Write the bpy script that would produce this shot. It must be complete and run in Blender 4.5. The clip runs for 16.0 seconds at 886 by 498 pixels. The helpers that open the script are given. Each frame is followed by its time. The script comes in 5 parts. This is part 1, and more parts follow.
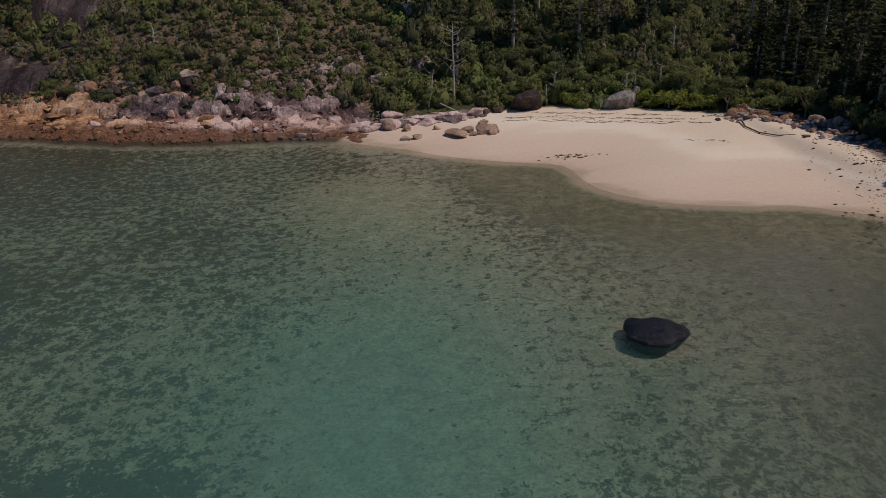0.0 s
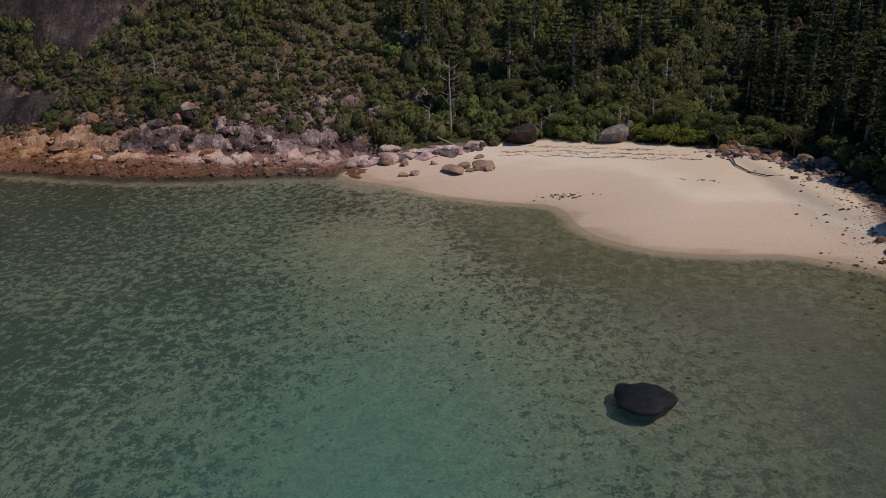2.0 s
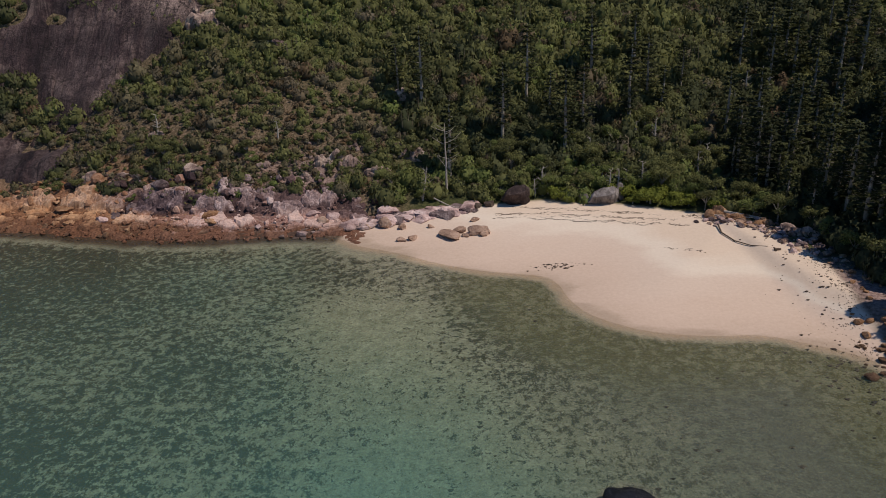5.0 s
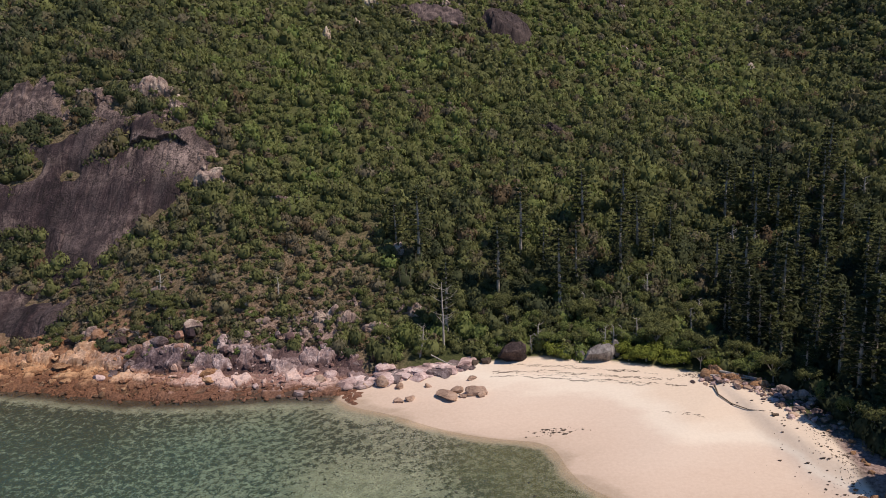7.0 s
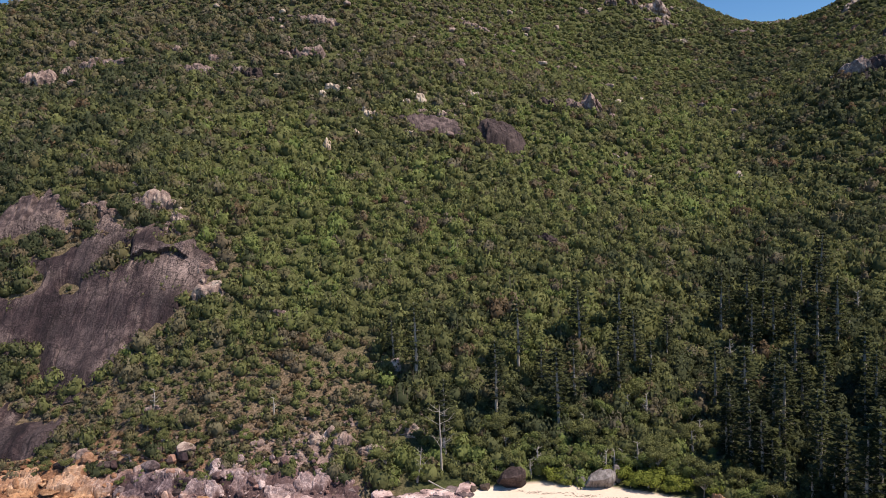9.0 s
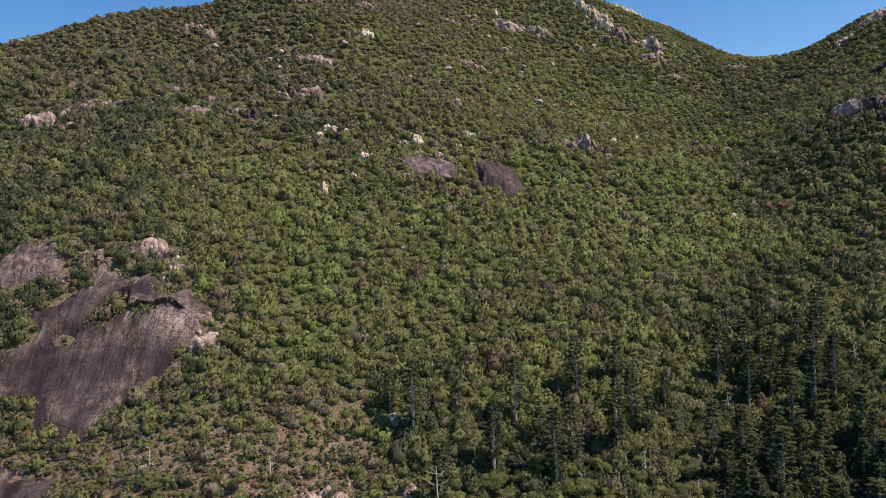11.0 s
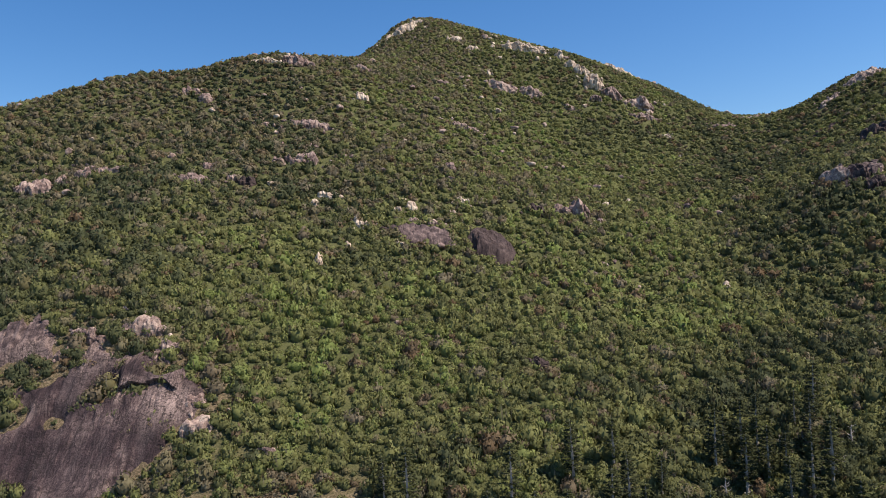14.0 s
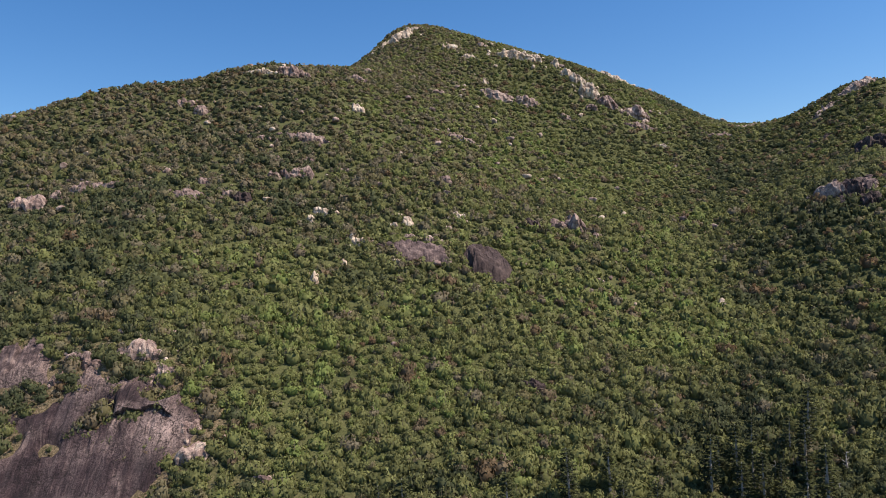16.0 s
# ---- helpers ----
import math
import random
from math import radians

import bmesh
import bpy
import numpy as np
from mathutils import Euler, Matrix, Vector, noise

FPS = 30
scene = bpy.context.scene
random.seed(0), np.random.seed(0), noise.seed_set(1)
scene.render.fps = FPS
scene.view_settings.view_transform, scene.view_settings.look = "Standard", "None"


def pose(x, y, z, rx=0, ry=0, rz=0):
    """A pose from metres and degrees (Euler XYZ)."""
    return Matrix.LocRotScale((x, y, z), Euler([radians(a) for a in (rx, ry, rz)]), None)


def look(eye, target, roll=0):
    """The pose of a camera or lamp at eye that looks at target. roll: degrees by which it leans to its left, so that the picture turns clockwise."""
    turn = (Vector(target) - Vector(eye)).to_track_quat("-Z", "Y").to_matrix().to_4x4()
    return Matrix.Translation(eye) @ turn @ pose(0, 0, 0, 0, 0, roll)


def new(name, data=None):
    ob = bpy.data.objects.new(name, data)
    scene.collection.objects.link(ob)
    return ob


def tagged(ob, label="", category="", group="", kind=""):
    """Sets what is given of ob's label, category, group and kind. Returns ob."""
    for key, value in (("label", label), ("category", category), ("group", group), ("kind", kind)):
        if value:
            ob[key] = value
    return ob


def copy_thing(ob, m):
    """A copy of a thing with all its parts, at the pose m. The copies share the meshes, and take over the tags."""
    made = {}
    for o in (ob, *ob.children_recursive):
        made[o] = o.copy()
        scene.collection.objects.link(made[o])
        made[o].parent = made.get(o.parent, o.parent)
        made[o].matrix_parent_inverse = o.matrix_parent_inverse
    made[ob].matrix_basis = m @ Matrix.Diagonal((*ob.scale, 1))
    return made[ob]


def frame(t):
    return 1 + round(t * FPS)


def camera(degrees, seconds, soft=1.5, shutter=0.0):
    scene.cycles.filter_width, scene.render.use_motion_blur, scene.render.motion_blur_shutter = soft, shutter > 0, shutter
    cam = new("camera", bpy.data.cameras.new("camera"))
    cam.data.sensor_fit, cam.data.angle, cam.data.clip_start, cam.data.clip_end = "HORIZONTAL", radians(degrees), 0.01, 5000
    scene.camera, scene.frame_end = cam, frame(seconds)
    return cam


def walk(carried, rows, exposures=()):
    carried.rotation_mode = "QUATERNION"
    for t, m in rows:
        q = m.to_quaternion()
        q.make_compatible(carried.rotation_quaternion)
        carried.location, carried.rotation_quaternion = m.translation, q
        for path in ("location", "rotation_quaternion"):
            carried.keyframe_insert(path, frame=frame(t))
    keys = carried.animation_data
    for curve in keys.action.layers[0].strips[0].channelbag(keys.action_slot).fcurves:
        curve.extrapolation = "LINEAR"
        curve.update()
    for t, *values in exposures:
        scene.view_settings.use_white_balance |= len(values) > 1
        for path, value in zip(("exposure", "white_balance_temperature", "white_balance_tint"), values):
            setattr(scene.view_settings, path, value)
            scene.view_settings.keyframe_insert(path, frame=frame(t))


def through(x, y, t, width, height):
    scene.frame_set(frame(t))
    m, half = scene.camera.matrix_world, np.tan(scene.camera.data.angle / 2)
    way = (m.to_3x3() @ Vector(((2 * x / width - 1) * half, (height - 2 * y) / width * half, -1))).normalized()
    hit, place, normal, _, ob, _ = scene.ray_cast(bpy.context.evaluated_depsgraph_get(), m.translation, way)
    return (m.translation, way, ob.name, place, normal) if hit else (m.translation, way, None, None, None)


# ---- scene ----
cam = camera(64.5, 16.0, soft=0.75)
METRES, EYE, TILT, LEAN, TURN = 50.0, 25.4, -22.2, 1.9, 0.0
ROWS = [
    (0.0, 0.0, 0.0, 0.0, -0.0, 0.0, -0.0),
    (0.5, -0.0008, -0.0094, 0.0231, -0.06, -0.03, 0.04),
    (1.0, -0.0008, -0.0201, 0.0516, -0.1, -0.04, 0.09),
    (1.5, -0.0007, -0.0318, 0.0796, -0.17, -0.04, 0.14),
    (2.0, -0.0002, -0.0432, 0.1086, -0.22, -0.05, 0.2),
    (2.5, -0.0005, -0.0549, 0.1365, -0.29, -0.02, 0.25),
    (3.0, -0.0012, -0.0669, 0.1652, -0.35, -0.02, 0.3),
    (5.5, -0.0041, -0.1271, 0.3097, -0.64, 1.87, 0.59),
    (6.0, -0.0046, -0.1385, 0.341, -0.71, 4.2, 0.65),
    (6.5, -0.0031, -0.1501, 0.3716, -0.74, 7.37, 0.73),
    (7.0, -0.0041, -0.1618, 0.4009, -0.82, 10.65, 0.78),
    (7.5, -0.006, -0.1722, 0.4299, -0.9, 13.37, 0.83),
    (8.0, -0.0072, -0.1862, 0.46, -0.97, 15.49, 0.87),
    (8.5, -0.0075, -0.1977, 0.4883, -1.03, 17.0, 0.91),
    (11.0, -0.0062, -0.2583, 0.64, -1.28, 19.61, 1.15),
    (11.5, -0.0086, -0.2689, 0.6628, -1.4, 23.1, 1.17),
    (12.0, -0.0087, -0.2808, 0.6925, -1.47, 23.09, 1.22),
    (12.5, -0.0081, -0.2932, 0.7214, -1.53, 23.09, 1.27),
    (13.0, -0.0079, -0.3057, 0.7498, -1.59, 23.08, 1.32),
    (13.5, -0.0076, -0.3178, 0.779, -1.65, 23.08, 1.37),
    (14.0, -0.0069, -0.3298, 0.8083, -1.71, 23.08, 1.43),
    (14.5, -0.0065, -0.3419, 0.8376, -1.78, 23.06, 1.48),
    (15.0, -0.007, -0.3539, 0.8672, -1.86, 23.05, 1.53),
    (15.5, -0.0057, -0.3656, 0.896, -1.91, 23.05, 1.57),
    (16.0, -0.0062, -0.3776, 0.9253, -1.99, 23.04, 1.62),
]
# the drone climbs straight up; its gimbal lifts twice
GIMBAL = [(3.2, -0.05), (3.8, 0.0), (4.4, 0.15), (4.9, 0.6), (5.3, 1.24), (8.7, 17.37), (9.2, 17.8), (9.8, 17.98),
          (10.3, 18.05), (10.6, 18.2), (10.8, 18.68), (11.1, 20.3), (11.2, 21.1), (11.3, 21.95), (11.4, 22.8)]
base = np.array(ROWS)
for t, pitch in GIMBAL:
    mid = [float(np.interp(t, base[:, 0], base[:, k])) for k in range(7)]
    mid[5] = pitch
    ROWS.append(tuple(mid))
ROWS.sort()
walk(cam, [(t, pose(0, 0, EYE, TILT, LEAN, TURN) @ pose(METRES * x, METRES * y, METRES * z, 90 + pitch, roll, yaw)) for t, x, y, z, yaw, pitch, roll in ROWS],
     exposures=[(s, e, 7200, 14) for s, e in ((0, -0.92), (3.0, -0.84), (5.5, -0.50), (7.0, -0.14), (8.5, 0.22), (11.0, 0.55), (12.0, 0.55), (16.0, 0.55))])

# ---- light ----
SUN_ELEVATION, SUN_AZIMUTH = 57.0, -18.0          # azimuth from +x towards +y
world = bpy.data.worlds.new("sky")
scene.world = world
world.use_nodes = True
nt = world.node_tree
sky = nt.nodes.new("ShaderNodeTexSky")
sky.sky_type, sky.sun_disc = "NISHITA", False
sky.sun_elevation, sky.sun_rotation = radians(SUN_ELEVATION), radians(90 - SUN_AZIMUTH)
sky.altitude, sky.air_density, sky.dust_density, sky.ozone_density = 0.0, 1.0, 0.35, 5.0
deep = nt.nodes.new("ShaderNodeHueSaturation")
deep.inputs["Hue"].default_value, deep.inputs["Saturation"].default_value = 0.504, 1.28
nt.links.new(sky.outputs[0], deep.inputs["Color"])
nt.links.new(deep.outputs[0], nt.nodes["Background"].inputs[0])
nt.nodes["Background"].inputs[1].default_value = 0.108
sun = new("sun", bpy.data.lights.new("sun", "SUN"))
sun.data.energy, sun.data.angle, sun.data.color = 4.6, radians(0.5), (1.0, 0.94, 0.86)
se, sa = radians(SUN_ELEVATION), radians(SUN_AZIMUTH)
sun.matrix_world = look((0, 0, 300), Vector((0, 0, 300)) - Vector((math.cos(se) * math.cos(sa), math.cos(se) * math.sin(sa), math.sin(se))))


# ---- materials ----
def material(name, rough=0.9, spec=0.2):
    m = bpy.data.materials.new(name)
    m.use_nodes = True
    b = m.node_tree.nodes["Principled BSDF"]
    b.inputs["Roughness"].default_value = rough
    b.inputs["Specular IOR Level"].default_value = spec
    return m, m.node_tree, b


def node(tree, kind):
    return tree.nodes.new("ShaderNode" + kind)


def texture(tree, scale, detail=6.0, rough=0.6, space="Object", stretch=None, distortion=0.0):
    c = node(tree, "TexCoord") if space == "Object" else node(tree, "NewGeometry")
    out = c.outputs["Object"] if space == "Object" else c.outputs["Position"]
    if stretch:
        mp = node(tree, "Mapping")
        mp.inputs["Scale"].default_value = stretch
        tree.links.new(out, mp.inputs[0])
        out = mp.outputs[0]
    n = node(tree, "TexNoise")
    n.inputs["Scale"].default_value, n.inputs["Detail"].default_value = scale, detail
    n.inputs["Roughness"].default_value, n.inputs["Distortion"].default_value = rough, distortion
    tree.links.new(out, n.inputs["Vector"])
    return n.outputs["Fac"]


def ramp(tree, value, stops):
    r = node(tree, "ValToRGB")
    r.color_ramp.elements[0].position, r.color_ramp.elements[1].position = stops[0][0], stops[-1][0]
    r.color_ramp.elements[0].color = (*stops[0][1], 1)
    r.color_ramp.elements[1].color = (*stops[-1][1], 1)
    for p, c in stops[1:-1]:
        r.color_ramp.elements.new(p).color = (*c, 1)
    tree.links.new(value, r.inputs[0])
    return r.outputs[0]


def span(tree, value, lo, hi, a=0.0, b=1.0):
    r = node(tree, "MapRange")
    r.inputs["From Min"].default_value, r.inputs["From Max"].default_value = lo, hi
    r.inputs["To Min"].default_value, r.inputs["To Max"].default_value = a, b
    tree.links.new(value, r.inputs["Value"])
    return r.outputs[0]


def mix(tree, fac, a, b, mode="MIX"):
    m = node(tree, "Mix")
    m.data_type, m.blend_type = "RGBA", mode
    for socket, v in ((m.inputs[0], fac), (m.inputs[6], a), (m.inputs[7], b)):
        if isinstance(v, (int, float)):
            socket.default_value = v
        elif isinstance(v, tuple):
            socket.default_value = (*v, 1)
        else:
            tree.links.new(v, socket)
    return m.outputs[2]


def calc(tree, op, a, b=0.0):
    m = node(tree, "Math")
    m.operation = op
    for socket, v in ((m.inputs[0], a), (m.inputs[1], b)):
        if isinstance(v, (int, float)):
            socket.default_value = v
        else:
            tree.links.new(v, socket)
    return m.outputs[0]


def attribute(tree, name):
    a = node(tree, "Attribute")
    a.attribute_name = name
    return a.outputs["Fac"]


def place(tree, axis):
    g = node(tree, "NewGeometry")
    s = node(tree, "SeparateXYZ")
    tree.links.new(g.outputs["Position"], s.inputs[0])
    return s.outputs[axis]


def bump(tree, bsdf, value, strength, distance):
    b = node(tree, "Bump")
    b.inputs["Strength"].default_value, b.inputs["Distance"].default_value = strength, distance
    tree.links.new(value, b.inputs["Height"])
    tree.links.new(b.outputs[0], bsdf.inputs["Normal"])


def leaf_material(name, stops, shade=1.0, through=0.25):
    """Leaves: one tone a crown, small changes leaf by leaf, a little light through the blade."""
    m, t, b = material(name, 0.75, 0.08)
    g = node(t, "NewGeometry")
    colour = ramp(t, attribute(t, "tone"), stops)
    jitter = span(t, g.outputs["Random Per Island"], 0, 1, 0.78 * shade, 1.22 * shade)
    hsv = node(t, "HueSaturation")
    t.links.new(colour, hsv.inputs["Color"])
    t.links.new(jitter, hsv.inputs["Value"])
    t.links.new(hsv.outputs[0], b.inputs["Base Color"])
    tl = node(t, "BsdfTranslucent")
    t.links.new(hsv.outputs[0], tl.inputs[0])
    ms = node(t, "MixShader")
    ms.inputs[0].default_value = through
    t.links.new(b.outputs[0], ms.inputs[1])
    t.links.new(tl.outputs[0], ms.inputs[2])
    t.links.new(ms.outputs[0], t.nodes["Material Output"].inputs[0])
    return m


BUSH = [(0.0, (0.076, 0.088, 0.047)), (0.2, (0.132, 0.141, 0.061)), (0.45, (0.177, 0.186, 0.075)), (0.62, (0.174, 0.200, 0.072)), (0.76, (0.172, 0.218, 0.070)),
        (0.8, (0.165, 0.150, 0.074)), (0.9, (0.170, 0.150, 0.105)), (1.0, (0.165, 0.112, 0.066))]
LEAVES = leaf_material("bush_leaves", BUSH, through=0.38)
PINE_LEAVES = leaf_material("pine_leaves", [(0.0, (0.042, 0.050, 0.024)), (1.0, (0.092, 0.102, 0.040))], through=0.2)
YELLOW_LEAVES = leaf_material("yellow_leaves", [(0.0, (0.13, 0.165, 0.035)), (1.0, (0.23, 0.24, 0.05))])


def bark_material(name, a, b):
    m, t, s = material(name, 0.9, 0.1)
    n = texture(t, 3.0, stretch=(3, 3, 0.5))
    t.links.new(ramp(t, n, [(0.3, a), (0.7, b)]), s.inputs["Base Color"])
    bump(t, s, n, 0.6, 0.05)
    return m


BARK = bark_material("grey_bark", (0.22, 0.19, 0.16), (0.46, 0.42, 0.37))
DEAD_BARK = bark_material("bleached_wood", (0.26, 0.23, 0.20), (0.50, 0.46, 0.41))
DRIFT = bark_material("dark_driftwood", (0.07, 0.05, 0.038), (0.18, 0.135, 0.105))


def rock_material(name, dark, mid, light, streak=True, tide=False):
    """Granite: grain, weathered faces, dark water streaks that run down, a wet brown tide band where tide is set."""
    m, t, s = material(name, 0.85, 0.25)
    info = node(t, "ObjectInfo")
    big = texture(t, 0.35, 8, 0.65, "World")
    fine = texture(t, 3.0, 8, 0.7, "World")
    c = ramp(t, calc(t, "ADD", calc(t, "MULTIPLY", big, 0.65), calc(t, "MULTIPLY", fine, 0.35)), [(0.41, dark), (0.5, mid), (0.60, light)])
    if streak:
        run = texture(t, 1.3, 7, 0.68, "World", stretch=(1.0, 0.16, 0.16), distortion=0.4)
        c = mix(t, span(t, run, 0.52, 0.64, 0.0, 0.6), c, tuple(0.5 * v for v in dark))
        wash = texture(t, 0.5, 9, 0.75, "World", stretch=(1.0, 0.4, 0.4), distortion=0.6)
        c = mix(t, span(t, wash, 0.55, 0.66, 0.0, 0.55), c, tuple(min(1.15 * v, 0.9) for v in light))
    c = mix(t, span(t, info.outputs["Random"], 0, 1, 0.0, 0.45), c, tuple(0.75 * v for v in mid))
    if tide:
        z = place(t, 2)
        edge = calc(t, "ADD", z, calc(t, "MULTIPLY", texture(t, 0.5, 4, 0.6, "World"), 1.6))
        c = mix(t, span(t, edge, 1.15, 1.9, 0.85, 0.0), c, (0.060, 0.036, 0.024))
    t.links.new(c, s.inputs["Base Color"])
    bump(t, s, fine, 0.7, 0.25)
    return m


GRANITE_DARK = rock_material("dark_purple_granite", (0.022, 0.014, 0.014), (0.052, 0.035, 0.034), (0.14, 0.10, 0.090))
GRANITE_PURPLE = rock_material("purple_granite", (0.030, 0.020, 0.020), (0.095, 0.066, 0.065), (0.26, 0.19, 0.17))
GRANITE_PALE = rock_material("weathered_granite", (0.10, 0.066, 0.060), (0.30, 0.215, 0.185), (0.62, 0.50, 0.41))
GRANITE_BROWN = rock_material("brown_granite", (0.065, 0.042, 0.039), (0.21, 0.145, 0.13), (0.48, 0.37, 0.31))
GRANITE_CREAM = rock_material("cream_granite", (0.16, 0.115, 0.09), (0.46, 0.36, 0.28), (0.76, 0.65, 0.52))
SHORE_ORANGE = rock_material("orange_shore_rock", (0.161, 0.076, 0.041), (0.345, 0.190, 0.103), (0.529, 0.345, 0.218), tide=True)
SHORE_PINK = rock_material("pink_shore_rock", (0.230, 0.149, 0.144), (0.506, 0.356, 0.333), (0.736, 0.598, 0.575), streak=False, tide=True)
SHORE_PURPLE = rock_material("purple_shore_rock", (0.048, 0.032, 0.033), (0.144, 0.101, 0.100), (0.336, 0.269, 0.264), tide=True)
BOULDER_TAN = rock_material("tan_boulder_rock", (0.17, 0.108, 0.080), (0.38, 0.25, 0.185), (0.56, 0.40, 0.31), streak=False)
BOULDER_GREY = rock_material("grey_boulder_rock", (0.08, 0.070, 0.066), (0.20, 0.175, 0.165), (0.32, 0.29, 0.28))
WET_STONE = rock_material("wet_black_stone", (0.004, 0.005, 0.008), (0.006, 0.008, 0.013), (0.016, 0.019, 0.028), streak=False)
WET_STONE.node_tree.nodes["Principled BSDF"].inputs["Roughness"].default_value = 0.38
STONE_DARK = rock_material("dark_stone", (0.035, 0.026, 0.022), (0.080, 0.058, 0.046), (0.14, 0.10, 0.08), streak=False)


def mesh_object(name, verts, faces, mats, parent=None, smooth=False, attributes=None, label="", index=None, normals=None):
    """A mesh from arrays of one face size; attributes are floats a vertex."""
    me = bpy.data.meshes.new(name)
    verts, faces = np.asarray(verts, np.float32), np.asarray(faces, np.int32)
    n, k = faces.shape
    me.vertices.add(len(verts))
    me.vertices.foreach_set("co", verts.ravel())
    me.loops.add(n * k)
    me.loops.foreach_set("vertex_index", faces.ravel())
    me.polygons.add(n)
    me.polygons.foreach_set("loop_start", np.arange(0, n * k, k, dtype=np.int32))
    me.polygons.foreach_set("use_smooth", np.full(n, smooth))
    if index is not None:
        me.polygons.foreach_set("material_index", np.asarray(index, np.int32))
    for key, value in (attributes or {}).items():
        me.attributes.new(key, "FLOAT", "POINT").data.foreach_set("value", np.asarray(value, np.float32))
    me.update(calc_edges=True)
    if normals is not None:
        me.normals_split_custom_set_from_vertices(np.asarray(normals, np.float32))
    for mat in mats:
        me.materials.append(mat)
    ob = new(name, me)
    ob.parent = parent
    if label:
        ob["label"] = label
    return ob


# ---- the lie of the land ----
# terrain: begin
RIDGE = [(-300, 370, 128), (-205, 365, 155), (-152, 375, 171), (-98, 397, 184), (-67, 401, 188), (-45, 412, 189), (-110, 440, 174), (-35, 500, 213),
         (-30, 590, 246), (-4, 610, 275), (22, 612, 278), (70, 575, 252), (109, 540, 228), (126, 495, 201), (172, 570, 211),
         (200, 560, 202), (214, 530, 181), (242, 514, 166), (275, 480, 162), (294, 452, 177), (316, 445, 177), (400, 430, 185)]
SLOPE = [(-150, 287, 105), (-95, 281, 107), (-107, 355, 154), (-97, 204, 64), (-62, 227, 71), (-71, 189, 52), (-101, 183, 45), (-83, 167, 27),
         (-45, 159, 26), (-8, 147, 16), (-34, 178, 37), (-34, 271, 90), (-27, 360, 150), (2, 221, 57), (12, 350, 129), (23, 181, 34),
         (20, 275, 85), (64, 288, 85), (67, 455, 177), (14, 146, 16), (-220, 220, 55), (-84, 143, 6)]
GULLY = [(47, 174, 28), (71, 247, 56), (72, 204, 40), (72, 172, 23), (85, 154, 17), (98, 217, 45), (104, 161, 27), (125, 239, 55),
         (145, 225, 61), (115, 190, 38), (135, 303, 80), (173, 275, 94), (161, 427, 135), (225, 415, 132), (68, 126, 5), (250, 250, 110), (95, 100, 17)]
FOOT = [(-130, 138, 3), (-82, 130, 2.5), (-40, 121, 3), (-8, 122, 3.5), (15, 123, 3), (38, 115, 2.6), (53, 98, 2.4), (58, 76, 3), (60, 50, 4),
        (30, 85, -14), (-30, 95, -14), (-120, 105, -14), (10, 40, -30), (110, 20, 22), (-40, 780, 120), (260, 720, 70), (-300, 560, 40), (480, 620, 60)]
KNOTS = np.array(RIDGE + SLOPE + GULLY + FOOT, float)
SHORE = [(-900, 190), (-300, 150), (-130, 126), (-100, 122), (-80, 120), (-73, 119), (-62, 115), (-51, 112.2), (-42, 111.2), (-27, 111.6),
         (-17.5, 110.6), (-14, 105.8), (-7.3, 102.5), (-2, 98), (4, 94.3), (9.5, 92.4), (14, 91.2), (15.9, 88.8), (16.4, 83), (18.1, 78.6),
         (21.5, 75.3), (25, 73.2), (31, 71.8), (37, 71.9), (41, 69.3), (44.5, 67.2), (47.2, 63.7), (45.5, 56), (50, 40), (72, 0), (130, -70),
         (900, -160), (900, 1700), (-900, 1700)]


def kernel(r2):
    return 0.5 * r2 * np.log(r2 + 1e-9)


def spline(knots):
    """A thin plate through the knots: the broad form of the hill."""
    s = 100.0
    p, n = knots[:, :2] / s, len(knots)
    k = kernel(((p[:, None] - p[None]) ** 2).sum(-1)) + np.eye(n) * 0.002
    q = np.hstack([np.ones((n, 1)), p])
    a = np.vstack([np.hstack([k, q]), np.hstack([q.T, np.zeros((3, 3))])])
    w = np.linalg.solve(a, np.concatenate([knots[:, 2], np.zeros(3)]))

    def height(x, y):
        u, v = x / s, y / s
        z = w[n] + w[n + 1] * u + w[n + 2] * v
        for (a0, b0), c in zip(p, w[:n]):
            z = z + c * kernel((u - a0) ** 2 + (v - b0) ** 2)
        return z
    return height


def rounded(points, times=2):
    p = np.array(points, float)
    for _ in range(times):
        q = np.roll(p, -1, 0)
        p = np.stack([0.75 * p + 0.25 * q, 0.25 * p + 0.75 * q], 1).reshape(-1, 2)
    return p


def edge_distance(x, y, points):
    """Metres to the edge of a closed outline, more than nought inside."""
    x, y = np.asarray(x, float), np.asarray(y, float)
    best, inside = np.full(x.shape, 1e18), np.zeros(x.shape, bool)
    for (ax, ay), (bx, by) in zip(points, np.roll(points, -1, 0)):
        dx, dy = bx - ax, by - ay
        k = np.clip(((x - ax) * dx + (y - ay) * dy) / (dx * dx + dy * dy + 1e-12), 0, 1)
        best = np.minimum(best, (x - ax - k * dx) ** 2 + (y - ay - k * dy) ** 2)
        if abs(dy) > 1e-9:
            inside ^= ((ay > y) != (by > y)) & (x < ax + (y - ay) * dx / dy)
    return np.where(inside, 1, -1) * np.sqrt(best)


def step(v, lo, hi):
    k = np.clip((v - lo) / (hi - lo), 0, 1)
    return k * k * (3 - 2 * k)


